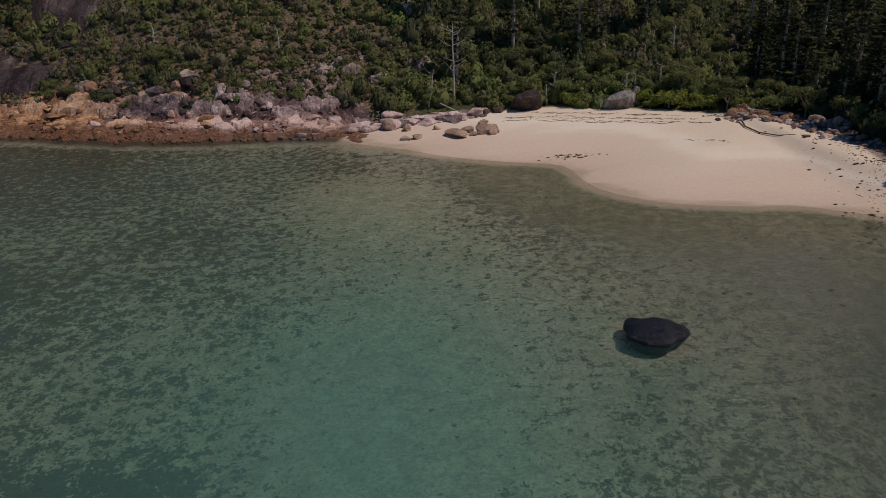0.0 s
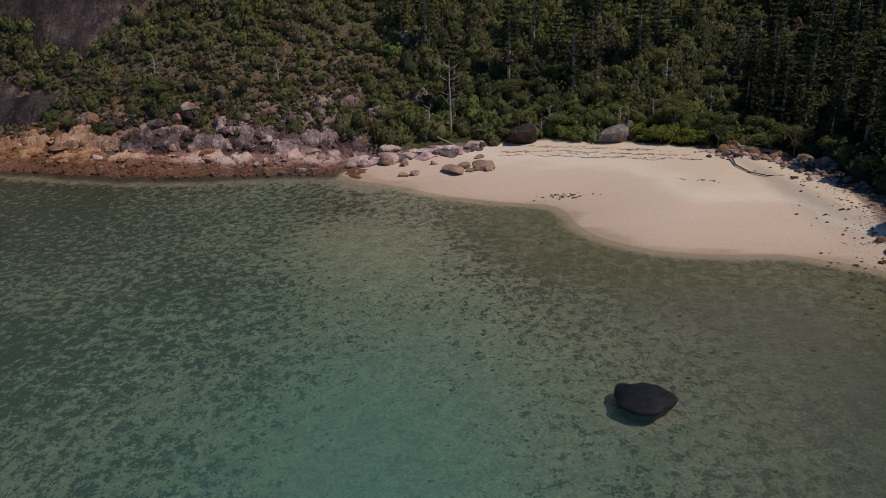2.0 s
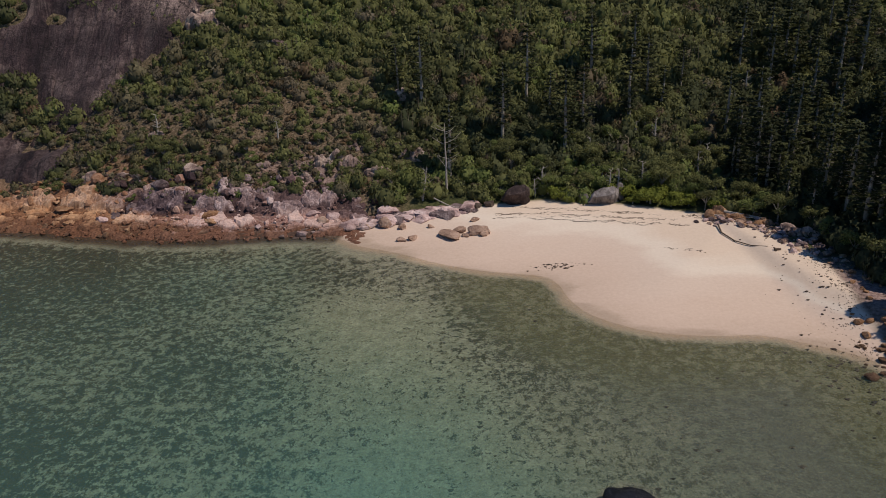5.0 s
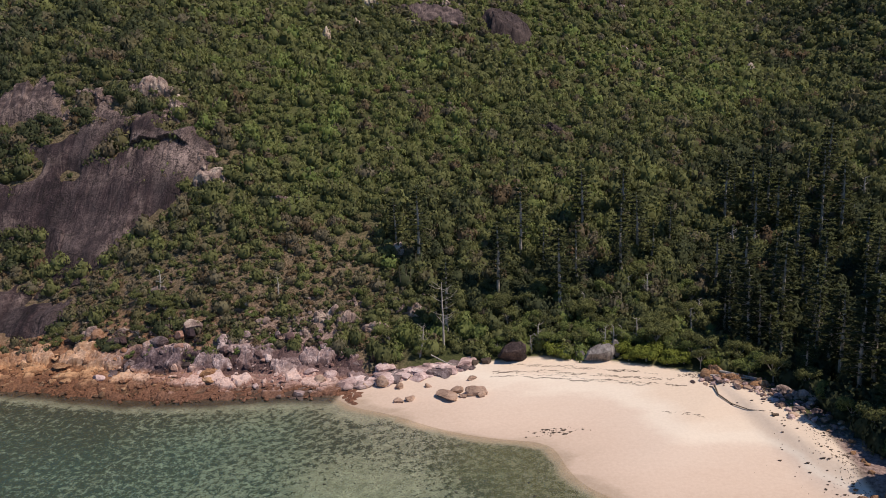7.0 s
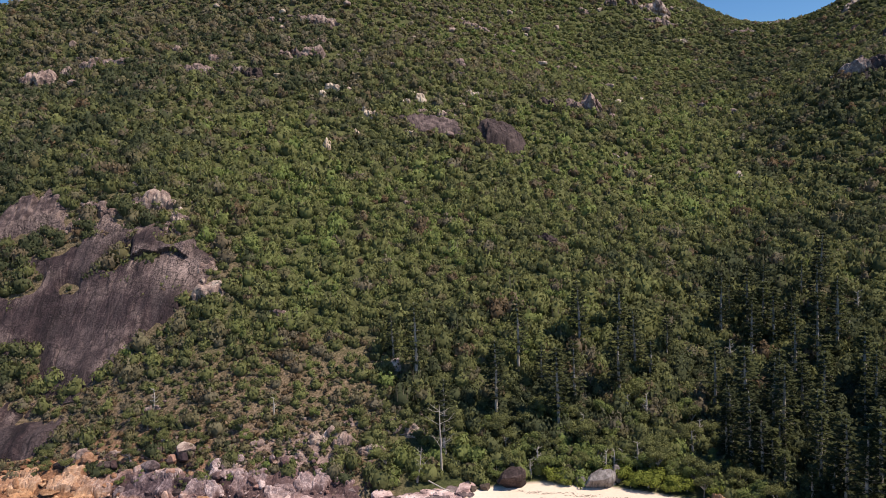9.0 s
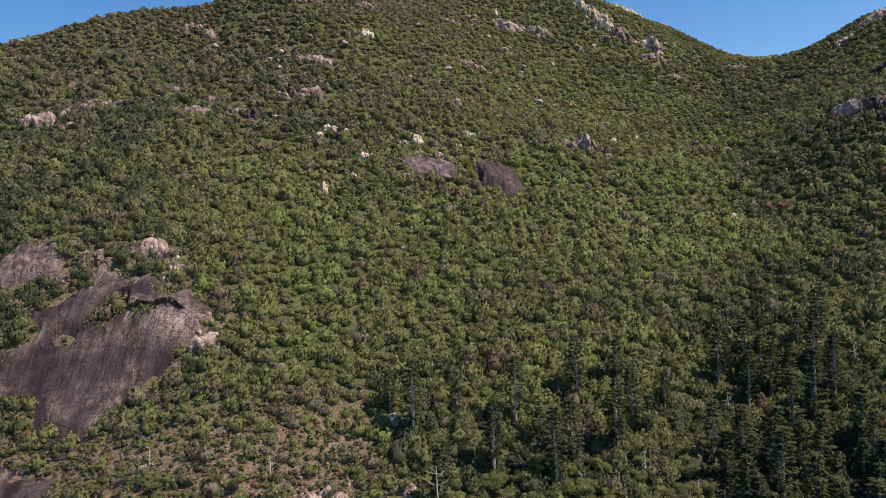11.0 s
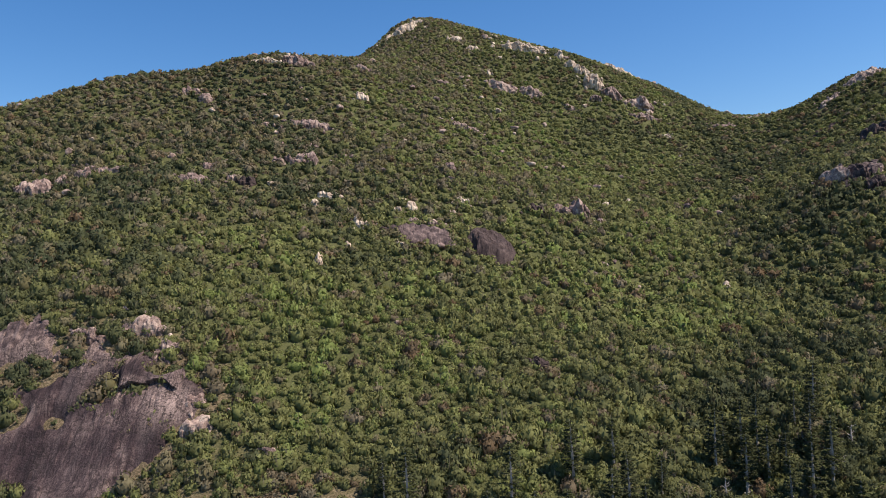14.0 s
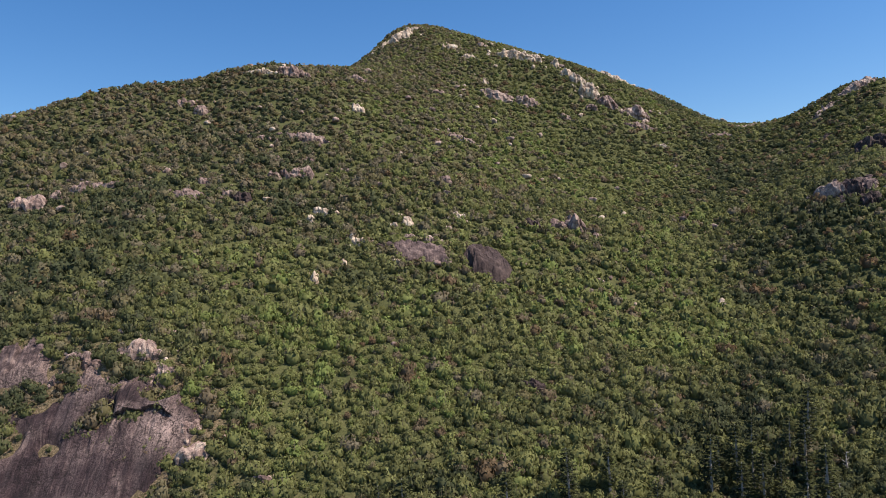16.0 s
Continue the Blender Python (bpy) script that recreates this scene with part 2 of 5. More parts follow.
def lattice(ix, iy, seed):
    h = (ix.astype(np.int64) * 374761393 + iy.astype(np.int64) * 668265263 + seed * 2147483647) & 0xFFFFFFFF
    h = ((h ^ (h >> 13)) * 1274126177) & 0xFFFFFFFF
    return ((h ^ (h >> 16)) & 0xFFFF) / 65535.0


def value_noise(x, y, seed):
    ix, iy = np.floor(x), np.floor(y)
    fx, fy = x - ix, y - iy
    fx, fy = fx * fx * (3 - 2 * fx), fy * fy * (3 - 2 * fy)
    a, b = lattice(ix, iy, seed), lattice(ix + 1, iy, seed)
    c, d = lattice(ix, iy + 1, seed), lattice(ix + 1, iy + 1, seed)
    return (a * (1 - fx) + b * fx) * (1 - fy) + (c * (1 - fx) + d * fx) * fy - 0.5


def fractal(x, y, size, seed=0, octaves=4):
    out, amp, total = 0, 1.0, 0
    for k in range(octaves):
        out = out + amp * value_noise(x / size * 2 ** k + 17.3 * k, y / size * 2 ** k - 9.1 * k, seed + k)
        total, amp = total + amp, amp * 0.5
    return out / total


BEACH = [(-17.5, 100), (-17.5, 110.8), (-13, 114), (-8, 116.4), (5, 118.4), (12, 119.6), (18, 119.6), (23, 117.6), (30, 115.6), (38, 111.4), (42.5, 107.8), (47, 104.2),
         (49, 100), (49.8, 95), (50.7, 89), (50.6, 81), (49.4, 74), (48.6, 68), (47, 60), (20, 55)]
HILL = spline(KNOTS)
LAND = rounded(SHORE)
SAND = rounded(BEACH, 1)


def ground_height(x, y):
    x, y = np.asarray(x, float), np.asarray(y, float)
    d = edge_distance(x, y, LAND)
    rocky = np.maximum(1 - step(x, -24, -13), step(x, 43, 52))
    rise = 0.075 + 0.19 * rocky
    beach = np.minimum(rise * np.maximum(d, 0), 2.2 + 0.02 * np.maximum(d, 0)) * (1 + 0.25 * rocky * fractal(x, y, 5, 3))
    hill = HILL(x, y) + 4.5 * fractal(x, y, 45, 11) * step(d, 25, 70)
    land = np.where(d > 4, np.maximum(beach, hill), beach)
    steep = 1 - step(x, -26, -12)
    depth = (1 - 0.15 * step(x, 2, 30)) * 1.05 * (1 - np.exp(-np.maximum(-d, 0) / (14.0 - 8.0 * steep))) + 0.05 * steep * step(-d, 1, 8) + 0.25 * step(-d, 25, 60) + 0.7 * np.exp(-(((x + 5) / 13) ** 2 + ((y - 38) / 26) ** 2)) * step(-d, 5, 25) + 0.25 * fractal(x, y, 9, 5) * step(-d, 3, 12)
    far = 14 * step(-d, 110, 500)
    return np.where(d > 0, land, -np.maximum(depth, 0) - far)
# terrain: end

# ---- ground, one sheet from the sea floor to beyond the ridge ----
def axis_steps(*spans):
    """Coordinates from (start, end, spacing) spans that follow on one another."""
    out = []
    for a, b, s in spans:
        out.append(np.linspace(a, b, max(2, int(round((b - a) / s)) + 1))[:-1])
    return np.concatenate(out + [[spans[-1][1]]])


def sheet(xs, ys):
    x, y = np.meshgrid(xs, ys)
    n, m = len(xs), len(ys)
    i = (np.arange(m - 1)[:, None] * n + np.arange(n - 1)[None]).ravel()
    return x.ravel(), y.ravel(), np.stack([i, i + 1, i + n + 1, i + n], 1)


CLIFF = rounded([(-118, 152), (-122, 186), (-110, 191), (-102, 194), (-93, 191), (-86, 189), (-74, 186), (-60, 186), (-53, 181), (-52, 173), (-58, 163),
                 (-66, 157.5), (-74, 151), (-80, 150), (-96, 161)], 1)
LOW_CLIFF = rounded([(-100, 138), (-90, 135.5), (-77, 136.5), (-75.5, 143), (-84, 149), (-95, 152), (-102, 150)], 1)

gx, gy, gf = sheet(axis_steps((-3000, -600, 200), (-600, -260, 20), (-260, -95, 5), (-95, -22, 1.0), (-22, 56, 0.7), (56, 70, 1.0), (70, 340, 4), (340, 600, 20), (600, 3000, 200)),
                   axis_steps((-3000, -150, 150), (-150, 10, 10), (10, 62, 2), (62, 120, 0.6), (120, 132, 0.8), (132, 300, 3), (300, 660, 5), (660, 1000, 20), (1000, 4000, 250)))
gz = ground_height(gx, gy)
gd = edge_distance(gx, gy, LAND)
on_beach = step(gd, -2.6, -1.6) * step(edge_distance(gx, gy, SAND) + 1.0 * fractal(gx, gy, 5, 21), -0.5, 0.4)
stony = step(gd, -9, -7) * (1 - step(gd + 6 * fractal(gx, gy, 14, 8), 13, 24)) * np.maximum(1 - step(gx, -22, -14), step(gx, 46, 52))
shore_weed = step(-gd, 0.2, 2.5) * (1 - step(-gd + 10 * fractal(gx, gy, 16, 41), 9, 20)) * step(gx, -6, 8)
gap = np.exp(-(((gx + 9) / 9) ** 2 + ((gy - 76) / 11) ** 2))
lagoon = np.exp(-(((gx + 4) / 11) ** 2 + ((gy - 42) / 26) ** 2))
west = 1 - step(gx + 30 * fractal(gx, gy, 34, 31), -34, 26)
weed = np.clip(0.43 + 0.15 * west + 0.08 * shore_weed + 0.34 * fractal(gx, gy, 14, 51) - 0.28 * gap - 0.26 * lagoon, 0, 1)
weed += 0.35 * np.exp(-((gx + 20) / 7) ** 2 - ((gy - 30.5) / 3.5) ** 2)
weed += 0.10 * step(-gx, 30, 60) - 0.06 * np.exp(np.minimum(gd, 0) / 16) * (1 - step(gx, -6, 8))
weed = np.maximum(weed, 0) * np.where(gx < -10, step(-gd, 0.5, 5), step(-gd, 0.2, 2))

GROUND, t, s = material("ground_cover", 0.95, 0.1)
fine = texture(t, 2.2, 8, 0.7, "World")
broad = texture(t, 0.12, 5, 0.6, "World")
soil = ramp(t, calc(t, "ADD", calc(t, "MULTIPLY", fine, 0.6), calc(t, "MULTIPLY", broad, 0.4)),
            [(0.34, (0.029, 0.034, 0.015)), (0.46, (0.058, 0.065, 0.027)), (0.57, (0.093, 0.096, 0.041)), (0.7, (0.160, 0.132, 0.078))])
soil = mix(t, attribute(t, "dry"), soil, ramp(t, fine, [(0.36, (0.050, 0.042, 0.024)), (0.5, (0.125, 0.092, 0.058)), (0.66, (0.27, 0.195, 0.14))]))
stone = ramp(t, calc(t, "ADD", calc(t, "MULTIPLY", fine, 0.5), calc(t, "MULTIPLY", texture(t, 0.6, 6, 0.6, "World"), 0.5)),
             [(0.36, (0.07, 0.038, 0.026)), (0.5, (0.23, 0.125, 0.075)), (0.64, (0.40, 0.27, 0.18))])
stone = mix(t, span(t, place(t, 0), -46, -26), stone, ramp(t, fine, [(0.35, (0.11, 0.07, 0.065)), (0.65, (0.40, 0.29, 0.26))]))
z = place(t, 2)
stone = mix(t, span(t, calc(t, "ADD", z, calc(t, "MULTIPLY", fine, 1.2)), 1.0, 1.7, 0.85, 0.0), stone, (0.055, 0.032, 0.020))
drift = calc(t, "ADD", z, calc(t, "MULTIPLY", calc(t, "SUBTRACT", texture(t, 0.16, 3, 0.5, "World", stretch=(0.4, 1, 1)), 0.5), 0.9))
sand = ramp(t, drift, [(0.0, (0.44, 0.325, 0.24)), (0.10, (0.62, 0.465, 0.365)), (0.45, (0.69, 0.525, 0.42)), (1.0, (0.73, 0.58, 0.475))])
sand = mix(t, span(t, drift, 1.05, 1.3), sand, (0.84, 0.73, 0.61))
sand = mix(t, span(t, drift, 1.45, 1.75), sand, (0.78, 0.63, 0.50))
sand = mix(t, 0.22, sand, ramp(t, fine, [(0.3, (0.50, 0.38, 0.28)), (0.7, (0.88, 0.76, 0.64))]))
bed_sand = ramp(t, texture(t, 0.5, 6, 0.65, "World"), [(0.3, (0.38, 0.365, 0.29)), (0.7, (0.58, 0.55, 0.455))])
rubble = texture(t, 3.6, 10, 0.9, "World")
bed_sand = mix(t, 1.0, bed_sand, ramp(t, rubble, [(0.36, (0.36, 0.34, 0.30)), (0.5, (0.92, 0.92, 0.92)), (0.62, (1.3, 1.3, 1.3))]), "MULTIPLY")
clump = texture(t, 1.0, 6, 0.68, "World", distortion=0.25)
fleck = texture(t, 4.2, 6, 0.75, "World", stretch=(1.0, 0.8, 1))
patch = calc(t, "ADD", calc(t, "MULTIPLY", clump, 0.50), calc(t, "ADD", calc(t, "MULTIPLY", fleck, 0.38), calc(t, "MULTIPLY", rubble, 0.12)))
level = calc(t, "SUBTRACT", 0.65, calc(t, "MULTIPLY", attribute(t, "weed"), 0.30))
grass = calc(t, "SUBTRACT", patch, level)
weeds = ramp(t, texture(t, 2.4, 6, 0.75, "World"), [(0.3, (0.018, 0.019, 0.012)), (0.7, (0.072, 0.070, 0.044))])
bed_sand = mix(t, 1.0, bed_sand, ramp(t, texture(t, 1.1, 5, 0.65, "World", distortion=0.8), [(0.35, (0.74, 0.74, 0.72)), (0.5, (1.0, 1.0, 1.0)), (0.65, (1.22, 1.22, 1.22))]), "MULTIPLY")
bed = mix(t, span(t, grass, -0.014, 0.022, 0.0, 0.91), bed_sand, weeds)
bed = mix(t, span(t, attribute(t, "algae"), 0.1, 1.0, 0.0, 0.62), bed, ramp(t, rubble, [(0.36, (0.095, 0.092, 0.038)), (0.62, (0.28, 0.26, 0.12))]))
bed = mix(t, span(t, texture(t, 1.6, 4, 0.6, "World", distortion=1.5), 0.65, 0.68, 0.0, 0.8), bed, (0.035, 0.032, 0.025))
bed = mix(t, calc(t, "MULTIPLY", attribute(t, "mud"), 0.9), bed, ramp(t, rubble, [(0.36, (0.085, 0.085, 0.073)), (0.62, (0.26, 0.255, 0.22))]))
c = mix(t, attribute(t, "stone"), soil, stone)
c = mix(t, attribute(t, "sand"), c, mix(t, 1.0, sand, (0.90, 0.90, 0.90), "MULTIPLY"))
c = mix(t, attribute(t, "bed"), c, mix(t, 1.0, bed, (0.80, 0.79, 0.79), "MULTIPLY"))
t.links.new(c, s.inputs["Base Color"])
t.links.new(span(t, calc(t, "MULTIPLY", attribute(t, "sand"), span(t, z, 0.05, 0.25, 1.0, 0.0)), 0, 1, 0.95, 0.45), s.inputs["Roughness"])
bump(t, s, calc(t, "MULTIPLY", fine, calc(t, "ADD", span(t, attribute(t, "sand"), 0, 1, 1.0, 0.12), attribute(t, "bed"))), 0.55, 0.2)
ground = mesh_object("ground", np.stack([gx, gy, gz], 1), gf, [GROUND], smooth=True,
                     attributes={"sand": on_beach, "stone": stony, "bed": 1 - step(gd + 1.6 * fractal(gx, gy, 2.5, 33) + 1.0 * (1 - step(gx, -20, -15)), -2.0, -0.3), "weed": weed, "algae": shore_weed, "dry": (1 - step(gx + 10 * fractal(gx, gy, 12, 87), -14, -4)) * (1 - step(gy + 16 * fractal(gx, gy, 18, 89), 142, 165)) + 0.8 * step(edge_distance(gx, gy, CLIFF) + 6 * fractal(gx, gy, 9, 97), -9, -3), "mud": step(gx + 12 * fractal(gx, gy, 25, 57), -2, 34) * step(-gd, 4, 16)})
tagged(ground, "pale sand beach, pebbly sea floor and steep bushy hillside", "ground", kind="structure")

# ---- water ----
wx, wy, wf = sheet(axis_steps((-4500, -600, 300), (-600, -120, 20), (-120, 8, 1.5), (8, 22, 0.35), (22, 60, 1.5), (60, 200, 10), (200, 4500, 300)),
                   axis_steps((-4500, -150, 300), (-150, 10, 10), (10, 38, 1.5), (38, 52, 0.35), (52, 130, 1.5), (130, 700, 60), (700, 4500, 400)))
WATER, t, s = material("clear_sea_water")
depth = attribute(t, "depth")
tint = ramp(t, span(t, depth, 0, 2.0), [(0.0, (0.97, 0.97, 0.95)), (0.25, (0.89, 0.93, 0.87)), (0.6, (0.75, 0.88, 0.80)), (1.0, (0.58, 0.82, 0.74))])
clear, murk, gloss, m1, m2 = (node(t, k) for k in ("BsdfTransparent", "BsdfDiffuse", "BsdfGlossy", "MixShader", "MixShader"))
t.links.new(tint, clear.inputs[0])
murk.inputs[0].default_value = (0.096, 0.275, 0.248, 1)
gloss.inputs["Roughness"].default_value = 0.09
t.links.new(span(t, depth, 0.85, 2.05, 0.06, 0.40), m1.inputs[0])
t.links.new(clear.outputs[0], m1.inputs[1])
t.links.new(murk.outputs[0], m1.inputs[2])
fres = node(t, "Fresnel")
fres.inputs["IOR"].default_value = 1.33
t.links.new(fres.outputs[0], m2.inputs[0])
t.links.new(m1.outputs[0], m2.inputs[1])
t.links.new(gloss.outputs[0], m2.inputs[2])
ripple = node(t, "Bump")
ripple.inputs["Strength"].default_value, ripple.inputs["Distance"].default_value = 0.8, 0.16
t.links.new(texture(t, 2.2, 6, 0.7, "World", stretch=(0.5, 1.4, 1)), ripple.inputs["Height"])
t.links.new(ripple.outputs[0], gloss.inputs["Normal"])
t.links.new(ripple.outputs[0], fres.inputs["Normal"])
t.links.new(m2.outputs[0], t.nodes["Material Output"].inputs[0])
water = mesh_object("water", np.stack([wx, wy, np.zeros_like(wx)], 1), wf, [WATER], smooth=True,
                    attributes={"depth": np.clip(-ground_height(wx, wy), 0, 6) * step(np.hypot(wx - 14.7, wy - 44.6), 2.5, 3.3)})
tagged(water, "clear shallow turquoise sea water over a weedy bed", "sea", kind="structure")


# ---- rocks ----
def rock_shape(seed, cuts=11, rough=0.10, detail=3):
    """A boulder of about unit radius: a ball cut by random joints, then worn."""
    bm = bmesh.new()
    bmesh.ops.create_icosphere(bm, subdivisions=detail, radius=1.0)
    v = np.array([p.co[:] for p in bm.verts])
    f = np.array([[p.index for p in q.verts] for q in bm.faces])
    bm.free()
    rng = np.random.default_rng(seed)
    for _ in range(cuts):
        n = rng.normal(size=3)
        n[2] *= 0.6
        n /= np.linalg.norm(n)
        over = np.maximum(v @ n - rng.uniform(0.46, 0.78), 0)
        v = v - 0.97 * over[:, None] * n
    for k, p in enumerate(v):
        v[k] = p * (1 + rough * noise.fractal(Vector(p * 1.7) + Vector((seed * 3.1, 0, 0)), 1.0, 2.0, 4))
    return v, f


ROCKS = [rock_shape(k) for k in range(8)]
JOINTED = [(0.78 * v / np.abs(v).max(0), f) for v, f in (rock_shape(500 + k, 18, 0.15) for k in range(8))]
SMALL_JOINTED = [rock_shape(520 + k, 14, 0.15, 2) for k in range(8)]


def rock_mesh(name, k, mat, shapes=ROCKS, smooth=True):
    v, f = shapes[k % len(shapes)]
    ob = mesh_object(name, v, f, [mat], smooth=smooth)
    me = ob.data
    bpy.data.objects.remove(ob)
    return me


MESHES = {}


def rock(name, x, y, size, mat, k, sink=0.35, label="", category="rock", group="", z=None, turn=None, tilt=0.0):
    """One rock, of the given width, depth and height, bedded in the ground."""
    small, craggy = max(size) < 1.3, name in ("boulder", "shore_boulder")
    key = (name, mat.name, k % 8, small, craggy)
    if key not in MESHES:
        MESHES[key] = rock_mesh(name, k % 8, mat, SMALL_JOINTED if small else JOINTED if craggy else ROCKS, smooth=not (small or craggy or name == "shore_rock"))
    ob = new(name, MESHES[key])
    w, d, h = size
    g = float(ground_height([x], [y])[0]) if z is None else z
    turn = (k * 77.0) % 360 if turn is None else turn
    ob.matrix_world = pose(x, y, g + h * (0.5 - sink), tilt, 0, turn) @ Matrix.Diagonal((w / 2 / 0.75, d / 2 / 0.75, h / 2 / 0.75, 1))
    return tagged(ob, label, category, group)


def cells(x, y, size, seed):
    """Jointed blocks in plan: a chance number for each block, and metres to its nearest joint."""
    u, v = x / size, y / size
    iu, iv = np.floor(u), np.floor(v)
    d1, d2, who = np.full(x.shape, 9.0), np.full(x.shape, 9.0), np.zeros(x.shape)
    for a in (-1, 0, 1):
        for b in (-1, 0, 1):
            cu, cv = iu + a, iv + b
            d = np.hypot(u - cu - lattice(cu, cv, seed), v - cv - lattice(cu, cv, seed + 9))
            near = d < d1
            d2 = np.where(near, d1, np.minimum(d2, d))
            who = np.where(near, lattice(cu, cv, seed + 5), who)
            d1 = np.minimum(d1, d)
    return who, (d2 - d1) * size


BARE = []                                         # x, y, radius of places where bushes make way


def crag(x0, y0, w, h, seed):
    """A fluted granite face that leans out of the slope: foot below the ground, rounded top that runs back into the hill."""
    nu, nv = int(np.clip(w / 0.4, 20, 52)), int(np.clip(h / 0.3, 15, 26))
    u, v = np.meshgrid(np.linspace(-1, 1, nu), np.linspace(0, 1, nv))
    u, v = u.ravel(), v.ravel()
    a = -0.6 + 3.0 * v
    x = x0 + 0.5 * w * u
    none = np.zeros_like(x)
    swell = np.maximum(1 - u * u, 0) ** 0.5 * np.clip(0.80 + 0.95 * fractal(x, none, max(0.34 * w, 2.0), seed, 4), 0.05, 1.25)
    reach = h * swell * (1 + 0.35 * fractal(x, v * h * 1.5, 0.35 * h + 0.8, seed + 3))
    who, gap = cells(x + 0.5 * fractal(x, v * h, 2.0, seed + 8), v * h * 1.6, 0.30 * h + 0.9, seed + 5)
    reach += (0.42 * h + 0.3) * (who - 0.5) * step(gap, 0, 0.12 * h) - 0.10 * h * (1 - step(gap, 0, 0.3))
    bit, chink = cells(x, v * h * 1.3, 0.13 * h + 0.5, seed + 13)
    reach += 0.16 * h * (bit - 0.5) * step(chink, 0, 0.05 * h) + 0.10 * h * fractal(x, v * h * 0.4, 0.22 * h + 0.5, seed + 7)
    y = y0 + 1.2 * h * fractal(x, none, 0.4 * w + 2, seed + 11) - np.where(a < 1.57, 0.75, 1.5) * reach * np.cos(a)
    base = ground_height(x, np.full_like(x, y0))
    z = base - 0.1 * h + np.where(a > 0, 0.95 * reach, h) * np.sin(a)
    i = (np.arange(nv - 1)[:, None] * nu + np.arange(nu - 1)[None]).ravel()
    return np.stack([x, y, z], 1), np.stack([i, i + 1, i + nu + 1, i + nu], 1)


def outcrop(x0, y0, w, h, mat, k, label):
    """Bedrock that breaks through the slope: a fluted face with a few loose joint blocks on and beside it."""
    seed = int(abs(x0) * 31 + abs(y0) * 7)
    rng = np.random.default_rng(seed)
    z0 = float(ground_height([x0], [y0])[0])
    w, h = 1.15 * w, 0.85 * h
    ob = new("rock_outcrop")
    ob.location = (x0, y0, z0)
    v, f = crag(x0, y0, w, h, seed % 997)
    mesh_object("face", v - [x0, y0, z0], f, [mat], ob)
    for j in range(3 + min(int(w / 2.0), 8)):
        u, v = w * rng.uniform(-0.8, 0.8), h * rng.uniform(-1.2, 2.2)
        bw, bh = w * rng.uniform(0.05, 0.12) + 0.5, h * rng.uniform(0.15, 0.35) + 0.3
        key = ("small_block", mat.name, int(rng.integers(8)))
        if key not in MESHES:
            MESHES[key] = rock_mesh("block", key[2], mat, SMALL_JOINTED, smooth=False)
        block = new("block", MESHES[key])
        block.parent = ob
        g = float(ground_height([x0 + u], [y0 + v])[0]) - z0
        block.matrix_local = pose(u, v, g + 0.15 * bh, -30 + 9 * rng.normal(), 10 * rng.normal(), rng.uniform(-40, 40)) @ Matrix.Diagonal((0.62 * bw, 0.30 * bw + 0.35 * bh, 0.6 * bh, 1))
    n = int(np.clip(w / (0.6 * h + 1.5), 1, 7))
    for u in np.linspace(-0.34, 0.34, n) if n > 1 else [0.0]:
        BARE.append((x0 + u * w, y0 - 0.35 * h - 0.5, 0.26 * h + 0.6))
    return tagged(ob, label, "rock outcrop", "outcrops on the hillside")


TOP_ROCKS = [(-3.9, 558.3, 23.4, 12.6), (11.8, 579.0, 20.6, 3.7), (36.2, 520.9, 10.5, 6.7), (50.4, 505.0, 11.5, 5.3), (67.9, 543.5, 10.6, 3.1), (86.7, 515.9, 31.0, 10.9), (111.3, 508.1, 8.3, 6.6),
             (116.0, 493.5, 8.8, 5.6), (122.5, 487.8, 10.7, 6.4), (126.6, 474.8, 13.2, 11.6), (160.7, 535.1, 24.5, 5.7), (54.6, 470.1, 7.2, 5.7), (175.1, 477.5, 4.3, 3.1), (160.2, 432.5, 6.4, 2.5),
             (-23.8, 368.2, 6.5, 4.4), (-75.6, 386.5, 21.7, 2.8), (-31.9, 280.3, 9.4, 4.0), (-37.7, 275.1, 3.3, 2.6), (-0.0, 278.6, 4.5, 3.1), (-5.6, 276.8, 3.1, 2.4), (-19.1, 261.9, 6.3, 5.0),
             (-22.8, 247.2, 1.8, 4.8), (-31.1, 234.1, 3.2, 5.2), (20.7, 285.2, 5.5, 3.9)]
PALE_ROCKS = [(1, 268.5, 5, 2.6), (7.5, 269, 6, 2.6), (13.5, 267, 4, 2.2), (-4, 266, 4, 2.2), (16.0, 278.4, 2.7, 2.0), (152.5, 464.0, 20.5, 8.7), (102.1, 442.6, 7.9, 4.0), (31.8, 375.7, 17.6, 3.3), (-27.4, 312.8, 8.0, 2.3), (-99.9, 298.8, 3.8, 2.1), (-71.3, 284.8, 4.1, 3.2),
              (70.5, 260.5, 3.8, 1.9), (64.8, 253.8, 3.7, 1.9), (73.9, 254.4, 3.3, 2.1), (25.2, 228.4, 4.8, 2.0), (-18.5, 218.7, 2.5, 1.6), (287.8, 433.4, 23.7, 6.5), (263.6, 428.0, 14.9, 5.0),
              (170.7, 274.6, 9.1, 7.7), (181.0, 264.1, 6.6, 4.8), (-72.5, 190.6, 12, 4.6), (234.0, 471.3, 23.3, 3.1), (-52.1, 167.4, 7.2, 4.2), (68.7, 452.7, 36.7, 8.8),
              (-7, 148.4, 4.3, 3)]
